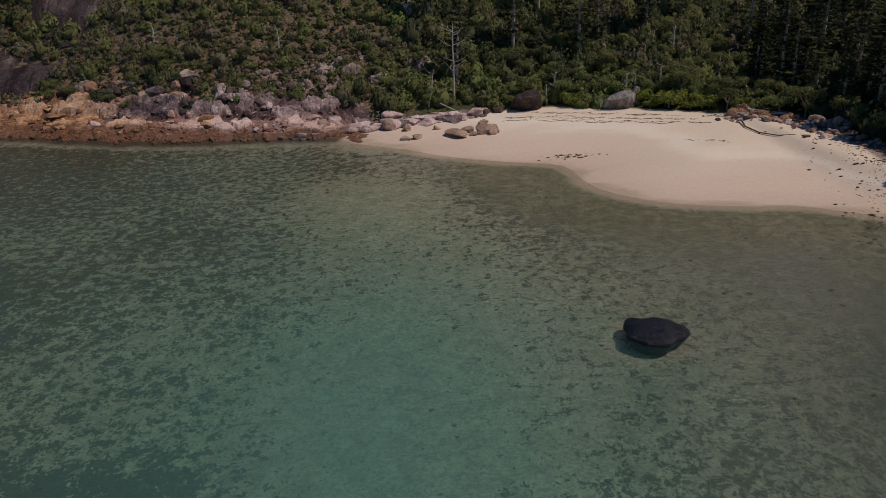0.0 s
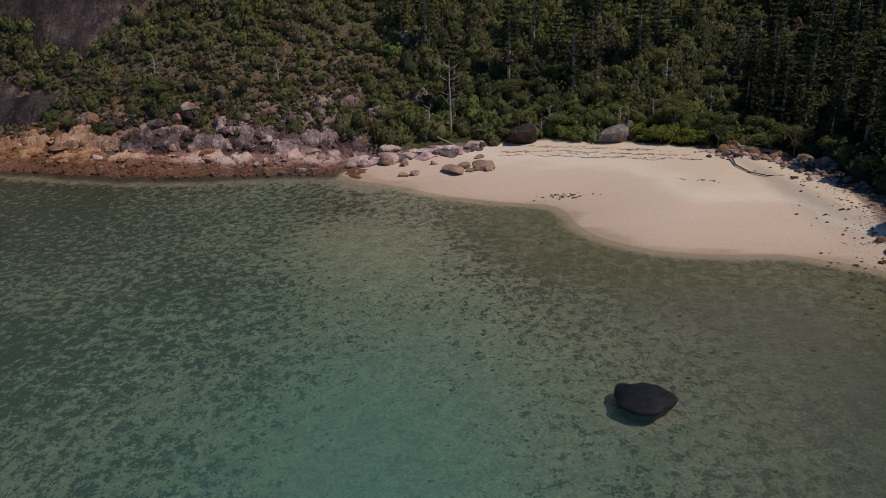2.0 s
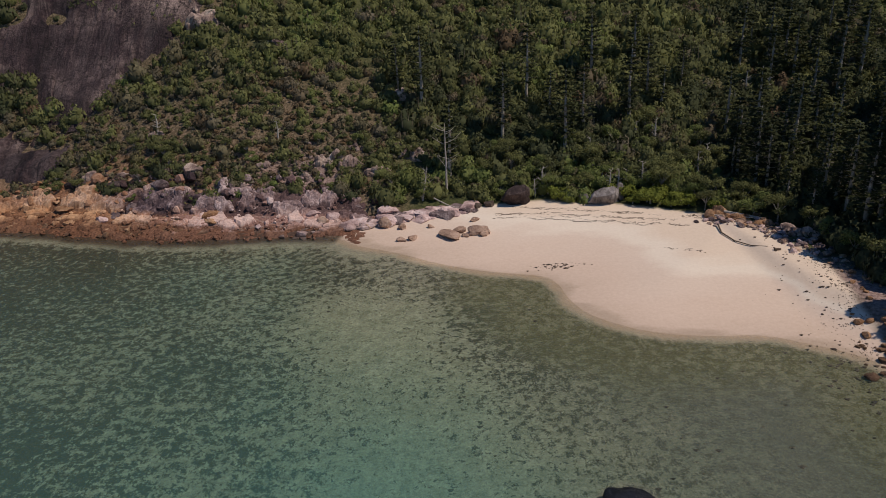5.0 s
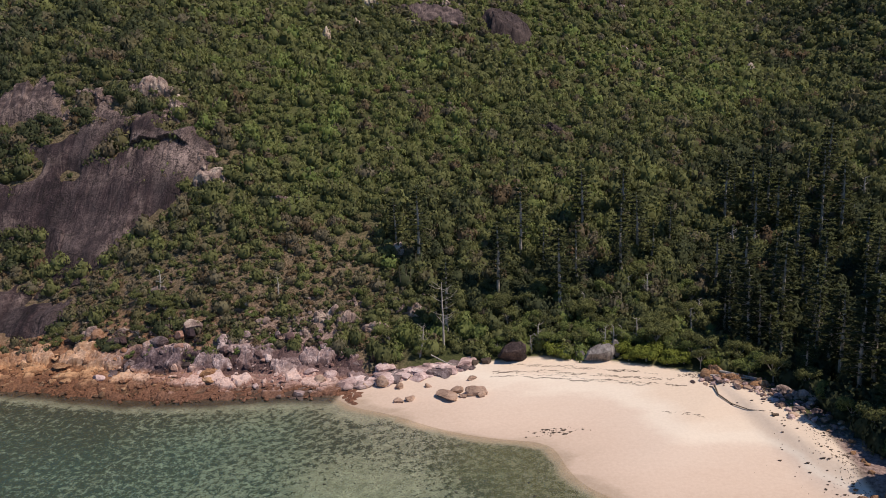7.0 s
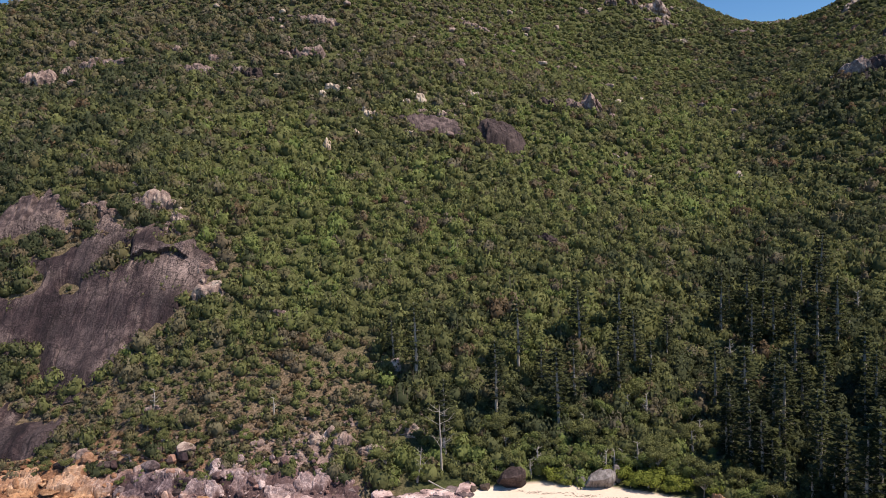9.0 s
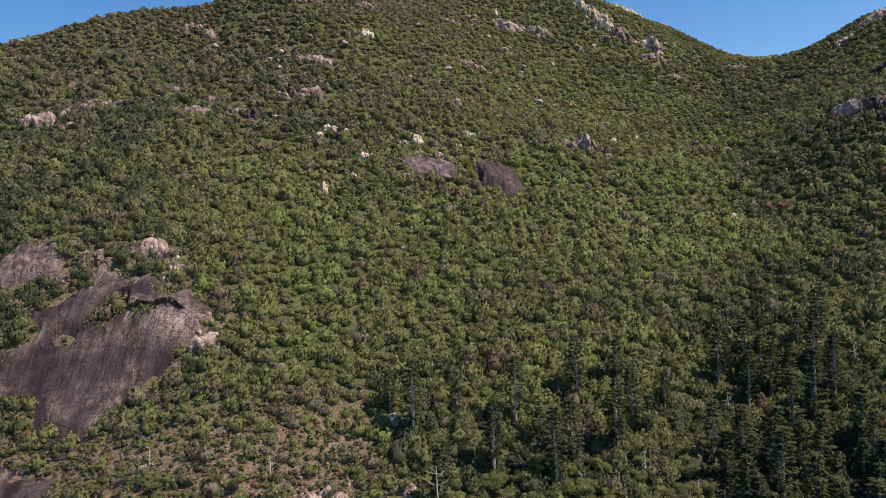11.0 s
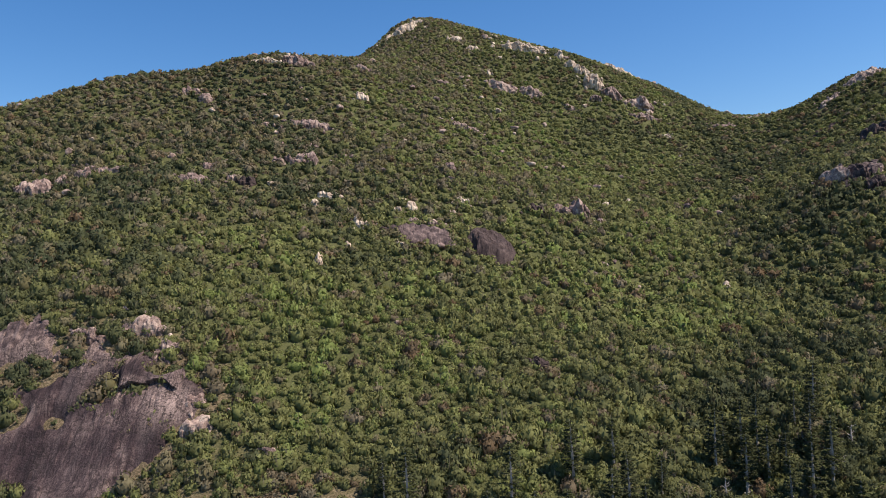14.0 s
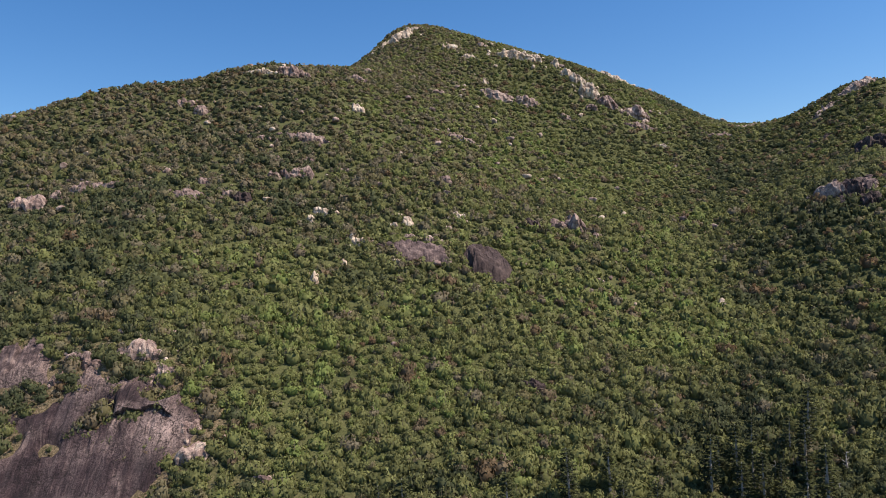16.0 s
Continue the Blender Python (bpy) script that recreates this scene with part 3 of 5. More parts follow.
BROWN_ROCKS = [(137.2, 468.0, 12.2, 8.4), (123.3, 457.1, 6.7, 5.2), (152.9, 451.6, 19.9, 4.1), (-24.7, 406.5, 8.8, 4.9), (-59.2, 389.3, 16.9, 6.2), (-109.9, 361.7, 8.1, 4.6), (-100.4, 354.9, 6.8, 5.1),
               (-65.4, 328.7, 18.4, 3.2), (-45.1, 332.8, 18.7, 4.3), (-46.5, 303.7, 13.1, 7.3), (-55.8, 301.5, 5.3, 3.4), (-81.3, 290.6, 6.5, 3.5), (-83.9, 279.8, 14.2, 4.0), (-126.0, 291.4, 18.5, 4.2),
               (-153, 286, 9, 6.5), (-146.5, 284, 8, 7.5), (-141, 289, 7, 4.5), (63.5, 292, 8, 5.5), (69.5, 293, 9, 7.5), (76, 291, 6.5, 5), (207.6, 453.0, 20.1, 3.3), (-34.8, 162.2, 3.9, 2.4), (36.2, 187.7, 2.1, 2.1), (17.3, 319.1, 6.7, 2.6), (-10.4, 304.3, 4.9, 2.9),
               (-5.4, 207.2, 1.7, 1.3)]
DARK_ROCKS = [(174.3, 267.9, 7, 9), (-65.4, 282.1, 7.6, 4.9), (50.3, 287.6, 7.9, 5.1), (32.5, 192.4, 6.5, 3.4), (225.3, 328.5, 15.2, 9.8), (237.6, 395.4, 15.0, 3.6), (-7.6, 260.5, 8.4, 2.5), (175.6, 258.9, 6.4, 5.1)]
CLIFF_TOP_ROCKS = [(-84, 189, 5, 2.5), (-91, 186, 5, 3), (-66, 184, 5, 2.5), (-79, 184, 4, 2), (-58, 160, 4, 3), (-88, 191, 7, 3), (-64, 187, 7, 2.5),
                   (-55, 174, 5, 3)]
for k, row in enumerate(TOP_ROCKS):
    outcrop(*row, GRANITE_CREAM, k, "sunlit cream granite outcrop among low bushes")
for k, row in enumerate(PALE_ROCKS):
    outcrop(*row, GRANITE_PALE, k + 2, "pale weathered granite outcrop among bushes")
for k, row in enumerate(BROWN_ROCKS + CLIFF_TOP_ROCKS):
    outcrop(*row, GRANITE_BROWN, k + 2, "weathered pinkish-brown granite outcrop among bushes")
for k, row in enumerate(DARK_ROCKS):
    outcrop(*row, GRANITE_DARK, k + 1, "dark purple water-stained granite outcrop among bushes")
rng = np.random.default_rng(29)
for k in range(110):
    py = rng.uniform(235, 560)
    px = rng.uniform(-0.55, 0.5) * py
    w = rng.uniform(1.1, 2.9) * (0.6 + py / 600)
    rock("hillside_rock", px, py, (w * 1.5, w, w * 0.9), (GRANITE_CREAM, GRANITE_PALE, GRANITE_BROWN)[k % 3], k, 0.15, "bare granite boulder among low bushes on the slope", "rock", "loose boulders on the hillside", turn=k * 71)
    BARE.append((px, py - 0.8 * w, 0.6 * w + 0.6))
for k, (x, y, w, h) in enumerate([(-4, 131, 6.5, 3.8), (-7, 133, 4.4, 3), (-16, 128.6, 5.4, 4.4), (-20.5, 130, 5.4, 4), (-11.5, 127, 4.6, 3.6), (-27, 126, 6, 3), (-46, 129, 5, 3),
                                  (-52, 130, 4, 3), (-33, 129, 3, 2), (-14, 133, 3, 2), (-38, 125, 6, 2.2), (-60, 131, 5, 2.5), (-68, 133, 4, 3), (-57, 140, 4, 3)]):
    outcrop(x, y, w, 0.62 * h, GRANITE_PALE if k < 6 else GRANITE_BROWN, k, "pale weathered granite blocks above the shore")

for x, y, w, h in ((44.2, 106.2, 3.4, 1.4), (46.8, 103.8, 4.0, 1.6), (49.4, 101.0, 3.4, 1.3)):
    outcrop(x, y, w, h, SHORE_ORANGE, 0, "low broken orange-brown rock ledge at the head of the beach")


CLIFF_ROCK, t, s = material("streaked_cliff_granite", 0.8, 0.3)
fine = texture(t, 2.2, 9, 0.72, "World")
fall = texture(t, 0.85, 10, 0.80, "World", stretch=(1.0, 0.18, 0.18), distortion=1.4)
wide = texture(t, 0.11, 5, 0.6, "World")
tone = calc(t, "ADD", calc(t, "MULTIPLY", fall, 0.32), calc(t, "ADD", calc(t, "MULTIPLY", calc(t, "ADD", fine, texture(t, 0.5, 8, 0.7, "World")), 0.18), calc(t, "MULTIPLY", wide, 0.46)))
c = ramp(t, tone, [(0.48, (0.012, 0.007, 0.009)), (0.54, (0.036, 0.021, 0.024)), (0.59, (0.068, 0.043, 0.045)), (0.66, (0.19, 0.137, 0.126))])
c = mix(t, span(t, calc(t, "ADD", place(t, 2), calc(t, "MULTIPLY", wide, 30.0)), 56, 74, 0.0, 0.4), c, ramp(t, calc(t, "ADD", calc(t, "MULTIPLY", fine, 0.5), calc(t, "MULTIPLY", fall, 0.5)), [(0.38, (0.06, 0.038, 0.036)), (0.52, (0.21, 0.145, 0.13)), (0.65, (0.44, 0.34, 0.29))]))
band = texture(t, 0.20, 6, 0.62, "World", stretch=(1.0, 0.16, 0.16), distortion=0.5)
c = mix(t, span(t, band, 0.50, 0.62, 0.0, 0.6), c, ramp(t, fine, [(0.35, (0.040, 0.028, 0.030)), (0.65, (0.14, 0.105, 0.105))]))
c = mix(t, span(t, band, 0.47, 0.38, 0.0, 0.5), c, (0.024, 0.015, 0.018))
line = texture(t, 2.6, 6, 0.7, "World", stretch=(1.0, 0.06, 0.06), distortion=0.5)
c = mix(t, span(t, line, 0.60, 0.72, 0.0, 0.12), c, (0.30, 0.225, 0.21))
mottle = texture(t, 0.7, 9, 0.75, "World", distortion=0.6)
c = mix(t, span(t, mottle, 0.56, 0.68, 0.0, 0.35), c, (0.17, 0.12, 0.118))
c = mix(t, span(t, mottle, 0.48, 0.38, 0.0, 0.55), c, (0.016, 0.010, 0.012))
c = mix(t, span(t, line, 0.42, 0.35, 0.0, 0.4), c, (0.014, 0.009, 0.010))
c = mix(t, calc(t, "MULTIPLY", attribute(t, "scar"), span(t, calc(t, "ADD", fine, fall), 0.85, 1.15)), c, (0.46, 0.34, 0.30))
joint = node(t, "TexVoronoi")
joint.feature = "DISTANCE_TO_EDGE"
joint.inputs["Scale"].default_value = 0.13
warp = node(t, "VectorMath")
warp.operation = "ADD"
geo = node(t, "NewGeometry")
swirl = node(t, "TexNoise")
swirl.inputs["Scale"].default_value = 0.3
shift = node(t, "VectorMath")
shift.operation = "SCALE"
shift.inputs["Scale"].default_value = 6.0
t.links.new(geo.outputs["Position"], swirl.inputs["Vector"])
t.links.new(swirl.outputs["Color"], shift.inputs[0])
t.links.new(geo.outputs["Position"], warp.inputs[0])
t.links.new(shift.outputs[0], warp.inputs[1])
t.links.new(warp.outputs[0], joint.inputs["Vector"])
c = mix(t, span(t, joint.outputs["Distance"], 0.0, 0.03, 0.75, 0.0), c, (0.012, 0.008, 0.008))
t.links.new(c, s.inputs["Base Color"])
bump(t, s, calc(t, "ADD", fine, fall), 1.0, 0.5)


# hollows in the cliff that hold soil and bushes: x, y, half width, half depth
POCKETS = [(-100, 182.5, 8.5, 2.8), (-106, 178, 5, 3), (-101, 174.5, 4, 2.4), (-89.7, 189, 4.2, 3.6), (-78, 177.3, 3, 1.8), (-64, 182.5, 3.5, 2), (-88, 172.8, 1.6, 1.1)]


def in_pocket(x, y):
    """Least elliptic distance from the soil hollows: 1 on their rims."""
    far = np.full(np.shape(x), 9.0)
    for px, py, rx, ry in POCKETS:
        far = np.minimum(far, np.hypot((x - px) / rx, (y - py) / ry))
    return far + 0.5 * fractal(x, y, 4, 105)


def cliff(name, outline, lift, label, ledge=None, mat=None, ragged=5.0):
    """A bare granite face that swells out of the hillside; ledge: its upper part overhangs along a line."""
    lo, hi = outline.min(0), outline.max(0)
    x, y, f = sheet(np.arange(lo[0] - 1, hi[0] + 1, 0.4), np.arange(lo[1] - 1, hi[1] + 1, 0.3))
    d = edge_distance(x, y, outline) + ragged * fractal(x, y, 6, 61)
    d = np.minimum(d, 5 * (in_pocket(x, y) - 1))
    block, joint = cells(x + 2 * fractal(x, y, 6, 69), 0.45 * y, 4.6, 71)
    z = ground_height(x, y) - 0.6 + lift * step(d, 0, 5) + 1.6 * fractal(x, y, 9, 63) + 0.9 * fractal(x * 2.5, y * 0.4, 3.0, 65)
    z += (1.3 + 1.5 * step(z, 40, 48)) * (block - 0.5) * step(joint, 0, 0.4) * step(fractal(x, y, 12, 77), -0.12, 0.05)
    chip, gap = cells(x, 0.6 * y, 1.5, 83)
    z += 0.5 * fractal(x, y * 0.6, 1.6, 79) + (0.25 + 0.5 * step(z, 42, 50)) * (chip - 0.5) * step(gap, 0, 0.2)
    if ledge:
        (ax, ay), (bx, by) = ledge
        k = (x - ax) / (bx - ax)
        line = ay + (by - ay) * k + 1.6 * np.maximum(k - 0.75, 0) * -9 + 0.8 * fractal(x, x * 0, 7, 67)
        above = step(y - line, 0, 1.1) * step(k, 0, 0.15) * (1 - step(k, 0.85, 1.0)) * (1 - step(y - line, 3, 10))
        y, z = y - (2.3 + 1.4 * fractal(x, x * 0, 3, 93)) * above, z + 0.3 * above
    keep = (d[f] > -1).all(1)
    scar = np.exp(-((x + 60) / 6) ** 2 - ((y - 172) / 4) ** 2) + 0.5 * step(y + 18 * fractal(x, y, 7, 99), 180, 188) + 0.8 * step(fractal(x, y, 9, 101), 0.2, 0.32)
    ob = mesh_object(name, np.stack([x, y, z], 1), f[keep], [mat or CLIFF_ROCK], attributes={"scar": np.clip(scar, 0, 1)})
    return tagged(ob, label, "cliff", kind="structure")


cliff("cliff", CLIFF, 2.8, "bare dark purple granite cliff face with water streaks", ((-75, 176), (-58, 177)))
BARE += [(36, 114.5, 4.2), (41, 112, 3.6), (28.6, 115.6, 4.4), (13.4, 118.6, 3.4), (33, 116.5, 3.0)]
for points, lift, mat, ragged, lb in (
        ([(-14, 262), (-4, 267), (8, 267), (16, 264), (17, 256), (14, 249), (2, 250), (-8, 255)], 3.0, GRANITE_PURPLE, 8.0, "steep purple-brown granite face on the wooded slope"),
        ([(19, 264), (27, 269), (35, 267), (40, 258), (39, 249), (32, 244), (23, 247), (18, 256)], 5.0, GRANITE_DARK, 1.5, "smooth dark purple granite dome on the wooded slope"),
        ([(166, 274), (172, 284), (182, 286), (192, 276), (190, 264), (176, 260), (167, 265)], 2.2, GRANITE_PURPLE, 10.0, "broken dark granite bluff on the far slope"),
        ([(-121, 188), (-114, 198), (-104, 200), (-96, 196), (-94, 189), (-100, 184), (-112, 183)], 2.2, GRANITE_PURPLE, 5.0, "broken purple-brown granite hump above the cliff"),
        ):
    patch_edge = rounded(points, 1)
    cliff("cliff", patch_edge, lift, lb, mat=mat, ragged=ragged)
    mid = patch_edge.mean(0)
    BARE.append((mid[0], mid[1] - 1, 0.32 * np.ptp(patch_edge[:, 0])))
cliff("cliff", LOW_CLIFF, 2.5, "dark granite face at the foot of the hill")


# the jointed rock platform along the western shore
x, y, f = sheet(np.arange(-130, -8, 0.28), np.arange(106, 142, 0.28))
d = edge_distance(x, y, LAND)
big, crack = cells(x + 0.6 * fractal(x, y, 3, 5), 1.5 * y, 3.4, 3)
small, chink = cells(x + 0.3 * fractal(x, y, 2, 6), 1.4 * y, 1.0, 13)
wall = step(d + 4 * fractal(x, y, 9, 15), 6.8, 8.0) * (1 - step(d, 11, 15))
z = ground_height(x, y) + 0.3 + (0.8 + 0.6 * wall) * (big - 0.5) * step(crack, 0, 0.3) + (0.4 + 0.3 * wall) * (small - 0.5) * step(chink, 0, 0.2) + 0.4 * fractal(x, y, 0.9, 17) + 0.6 * wall
z -= 0.35 * (1 - step(crack, 0, 0.35)) + 1.2 * (1 - step(d, -1.5, 1.0)) + 2.2 * step(d + 6 * fractal(x, y, 7, 27), 11, 15) + 1.6 * step(x, -15, -9)
keep = ((d[f] > -2.2) & (d[f] < 17)).all(1)
SHELF, t, s = material("jointed_shore_rock", 0.85, 0.25)
fine = texture(t, 2.6, 9, 0.72, "World")
lump_tone = calc(t, "ADD", calc(t, "MULTIPLY", fine, 0.55), calc(t, "MULTIPLY", attribute(t, "block"), 0.35))
orange = ramp(t, lump_tone, [(0.25, (0.131, 0.057, 0.029)), (0.45, (0.373, 0.183, 0.091)), (0.65, (0.604, 0.367, 0.207))])
pink = ramp(t, lump_tone, [(0.25, (0.134, 0.070, 0.059)), (0.45, (0.382, 0.221, 0.184)), (0.65, (0.640, 0.475, 0.421))])
purple = ramp(t, calc(t, "ADD", calc(t, "MULTIPLY", lump_tone, 0.6), calc(t, "MULTIPLY", texture(t, 0.55, 7, 0.72, "World", stretch=(1.0, 0.5, 0.5), distortion=0.8), 0.4)),
              [(0.34, (0.023, 0.014, 0.018)), (0.47, (0.069, 0.045, 0.050)), (0.55, (0.198, 0.141, 0.146)), (0.62, (0.520, 0.416, 0.406))])
c = mix(t, span(t, calc(t, "ADD", place(t, 0), calc(t, "MULTIPLY", fine, 24.0)), -50, -30), orange, pink)
c = mix(t, attribute(t, "upper"), c, purple)
tide_line = calc(t, "ADD", calc(t, "ADD", place(t, 2), span(t, place(t, 0), -52, -34, 0.0, 0.75)), calc(t, "MULTIPLY", texture(t, 0.35, 5, 0.65, "World"), 1.8))
c = mix(t, span(t, tide_line, 2.3, 3.0, 0.92, 0.0), c, ramp(t, fine, [(0.35, (0.062, 0.026, 0.015)), (0.65, (0.225, 0.104, 0.059))]))
t.links.new(c, s.inputs["Base Color"])
bump(t, s, fine, 0.8, 0.2)
shelf = mesh_object("rock_platform", np.stack([x, y, z], 1), f[keep], [SHELF], attributes={"block": big, "upper": wall * (0.35 + 0.65 * step(x + 12 * fractal(x, y, 20, 19), -66, -52)) * (1 - 0.2 * step(x + 8 * fractal(x, y, 8, 29), -46, -36))})
tagged(shelf, "jointed orange and purple shore rock with a dark tide band", "rock platform", kind="structure")


def shore_zone(px, py, d, rng):
    """How far up the shore a rock lies: its tone and how purple it is."""
    upper = step(d + 4 * fractal(px, py, 9, 15), 6.4, 8.6) * (0.2 + 0.8 * step(px + 12 * fractal(px, py, 20, 19), -70, -56)) * (1 - 0.25 * step(px + 8 * fractal(px, py, 8, 29), -46, -36))
    return rng.random(len(px)), np.where(rng.random(len(px)) < 0.12, 0.1, upper)


def rubble(name, count, inland, sizes, flat, seed, label):
    """Angular blocks that lie jumbled on the platform, in one body."""
    rng = np.random.default_rng(seed)
    shapes = [rock_shape(300 + k, 12, 0.05, 2) for k in range(6)]
    px, py = rng.uniform(-96, -17, count), rng.uniform(108, 142, count)
    d = edge_distance(px, py, LAND)
    ok = (d > inland[0]) & (d < inland[1]) & (edge_distance(px, py, LOW_CLIFF) < 0)
    px, py, d = px[ok], py[ok], d[ok]
    tone, upper = shore_zone(px, py, d, rng)
    w = sizes[0] + (sizes[1] - sizes[0]) * rng.random(len(px)) ** 2.2
    base = ground_height(px, py) + 0.15 + 0.5 * step(d + 4 * fractal(px, py, 9, 15), 6.8, 8.0)
    vs, fs, ts, us, n = [], [], [], [], 0
    for k in range(len(px)):
        v, f = shapes[rng.integers(6)]
        m = np.array(pose(0, 0, 0, rng.normal(0, 14), rng.normal(0, 14), rng.uniform(0, 360)).to_3x3())
        v = (v * (w[k] * 0.62, w[k] * 0.5, w[k] * 0.5 * rng.uniform(*flat))) @ m.T
        vs.append(v + (px[k], py[k], base[k] + 0.1 * w[k]))
        fs.append(f + n)
        ts.append(np.full(len(v), tone[k]))
        us.append(np.full(len(v), upper[k]))
        n += len(v)
    return tagged(mesh_object(name, np.vstack(vs), np.vstack(fs), [SHELF], attributes={"block": np.concatenate(ts), "upper": np.concatenate(us)}), label, "rocks", kind="stuff")


rubble("tidal_rubble", 2400, (-1.2, 6), (0.25, 1.0), (0.5, 0.9), 401, "small red-brown broken rocks in the tide band")
rubble("broken_slabs", 2000, (3.5, 9), (0.3, 1.35), (0.35, 0.75), 402, "broken orange and pinkish rock slabs above the tide band")
rubble("jumbled_blocks", 560, (7.5, 15), (0.6, 2.8), (0.6, 1.1), 403, "jumbled purple-grey granite blocks along the top of the shore")


# ---- woods ----
def diamonds(centres, normals, size, rng, slim=0.8):
    """Small pointed leaf clumps, one face each."""
    n = normals / np.linalg.norm(normals, axis=1, keepdims=True)
    u = np.cross(n, rng.normal(size=n.shape))
    u /= np.linalg.norm(u, axis=1, keepdims=True)
    w = np.cross(n, u)
    s = np.asarray(size)[:, None] * rng.uniform(0.7, 1.3, (len(n), 1))
    v = np.stack([centres + u * s, centres - 0.6 * u * s + w * s * slim, centres - 0.5 * u * s - w * s * slim + n * s * 0.1], 1)
    return v.reshape(-1, 3), np.arange(3 * len(n)).reshape(-1, 3)


def lump(rings, sides, rng):
    """A closed rough dome of unit radius."""
    th = np.linspace(0.12, 2.6, rings)
    ph = np.arange(sides) * 2 * math.pi / sides
    v = np.stack([np.outer(np.sin(th), np.cos(ph)), np.outer(np.sin(th), np.sin(ph)), np.outer(np.cos(th), np.ones(sides))], -1).reshape(-1, 3)
    v *= rng.uniform(0.85, 1.12, (len(v), 1))
    f = [[r * sides + c, (r + 1) * sides + c, (r + 1) * sides + (c + 1) % sides, r * sides + (c + 1) % sides] for r in range(rings - 1) for c in range(sides)]
    f = np.array(f)
    return v, np.vstack([f[:, :3], f[:, [0, 2, 3]]])


def crown_shape(seed, cards, leaf, lobes=6, rings=4, sides=6, tall=0.75, twigs=0):
    """A bush crown of unit radius over its foot: overlapping lobes set with leaf clumps, round a shaded core."""
    rng = np.random.default_rng(seed)
    a = np.arange(lobes - 1) * 6.283 / (lobes - 1) + rng.uniform(-0.4, 0.4, lobes - 1)
    r = rng.uniform(0.40, 0.68, lobes - 1)
    at = np.vstack([np.stack([r * np.cos(a), r * np.sin(a), tall * rng.uniform(0.28, 0.85, lobes - 1)], 1), [[0, 0, tall * 1.05]]])
    size = rng.uniform(0.34, 0.52, lobes)
    pick = rng.integers(0, lobes, cards)
    n = rng.normal(size=(cards, 3))
    n[:, 2] = np.abs(n[:, 2]) - 0.38
    n /= np.linalg.norm(n, axis=1, keepdims=True)
    c = at[pick] + n * size[pick][:, None] * [1, 1, 0.85] * rng.uniform(0.8, 1.08, (cards, 1))
    v, f = diamonds(c, n + 0.34 * rng.normal(size=n.shape), np.full(cards, leaf), rng)
    cv, cf = lump(rings, sides, rng)
    cv = cv * [0.68, 0.68, 0.62 * tall] + [0, 0, 0.42 * tall]
    if twigs:
        a, q = rng.uniform(0, 6.283, twigs), rng.uniform(0.1, 0.8, twigs)
        root = np.stack([q * np.cos(a), q * np.sin(a), np.full(twigs, 0.45 * tall)], 1)
        tip = root * [1.25, 1.25, 1] + np.stack([rng.normal(0, 0.15, twigs), rng.normal(0, 0.15, twigs), rng.uniform(0.65, 1.2, twigs) * tall], 1)
        wide = np.stack([0.035 * np.cos(a + 1.6), 0.035 * np.sin(a + 1.6), np.zeros(twigs)], 1)
        cv = np.vstack([cv, np.stack([root - wide, root + wide, tip], 1).reshape(-1, 3)])
        cf = np.vstack([cf, np.arange(3 * twigs).reshape(-1, 3) + len(cv) - 3 * twigs])
    core = cv - [0, 0, 0.25]
    core /= np.linalg.norm(core, axis=1, keepdims=True)
    whole = v - [0, 0, 0.2]
    whole /= np.linalg.norm(whole, axis=1, keepdims=True)
    puff = np.vstack([0.75 * np.repeat(n, 3, 0) + 0.45 * whole, core])
    grey = np.zeros(len(v) + len(cv), bool)
    grey[len(grey) - 3 * twigs:] = twigs > 0
    return np.vstack([v, cv]), np.vstack([f, cf + len(v)]), grey, puff


def scatter(x0, x1, y0, y1, gap, rng):
    x, y = np.meshgrid(np.arange(float(x0), x1, gap), np.arange(float(y0), y1, gap * 0.87))
    x[::2] += gap / 2
    x, y = x.ravel() + rng.uniform(-0.7, 0.7, x.size) * gap, y.ravel() + rng.uniform(-0.7, 0.7, y.size) * gap
    return x, y


def open_ground(x, y, margin=0.0):
    """True where bushes may stand: off the beach, the shore rocks, the cliffs and the outcrops."""
    d = edge_distance(x, y, LAND)
    ok = (edge_distance(x, y, SAND) < np.where((x > -20) & (x < 7), -3.4, np.where((x > 41) & (y < 107), -4.5, -0.8))) & (d > np.where(x > 20, 4.0, 10.5) + 5 * fractal(x, y, 10, 71))
    ok &= (edge_distance(x, y, CLIFF) < 0.3 + 13 * np.maximum(fractal(x, y, 8, 73), -0.05)) | ((y > 180.5 + 0.03 * (x + 110)) & (fractal(x, y, 6, 75) > -0.06)) | ((y > 168) & (fractal(x, y, 5, 79) > 0.09)) | ((x < -97 + 8 * fractal(x, y, 6, 78)) & (y > 173) & (y < 187) & (fractal(x, y, 4, 76) > -0.14)) | (in_pocket(x, y) < 1)
    ok &= edge_distance(x, y, LOW_CLIFF) < 0.5
    for bx, by, br in BARE:
        ok &= (x - bx) ** 2 + ((y - by) * 1.3) ** 2 > (br + margin) ** 2
    return ok


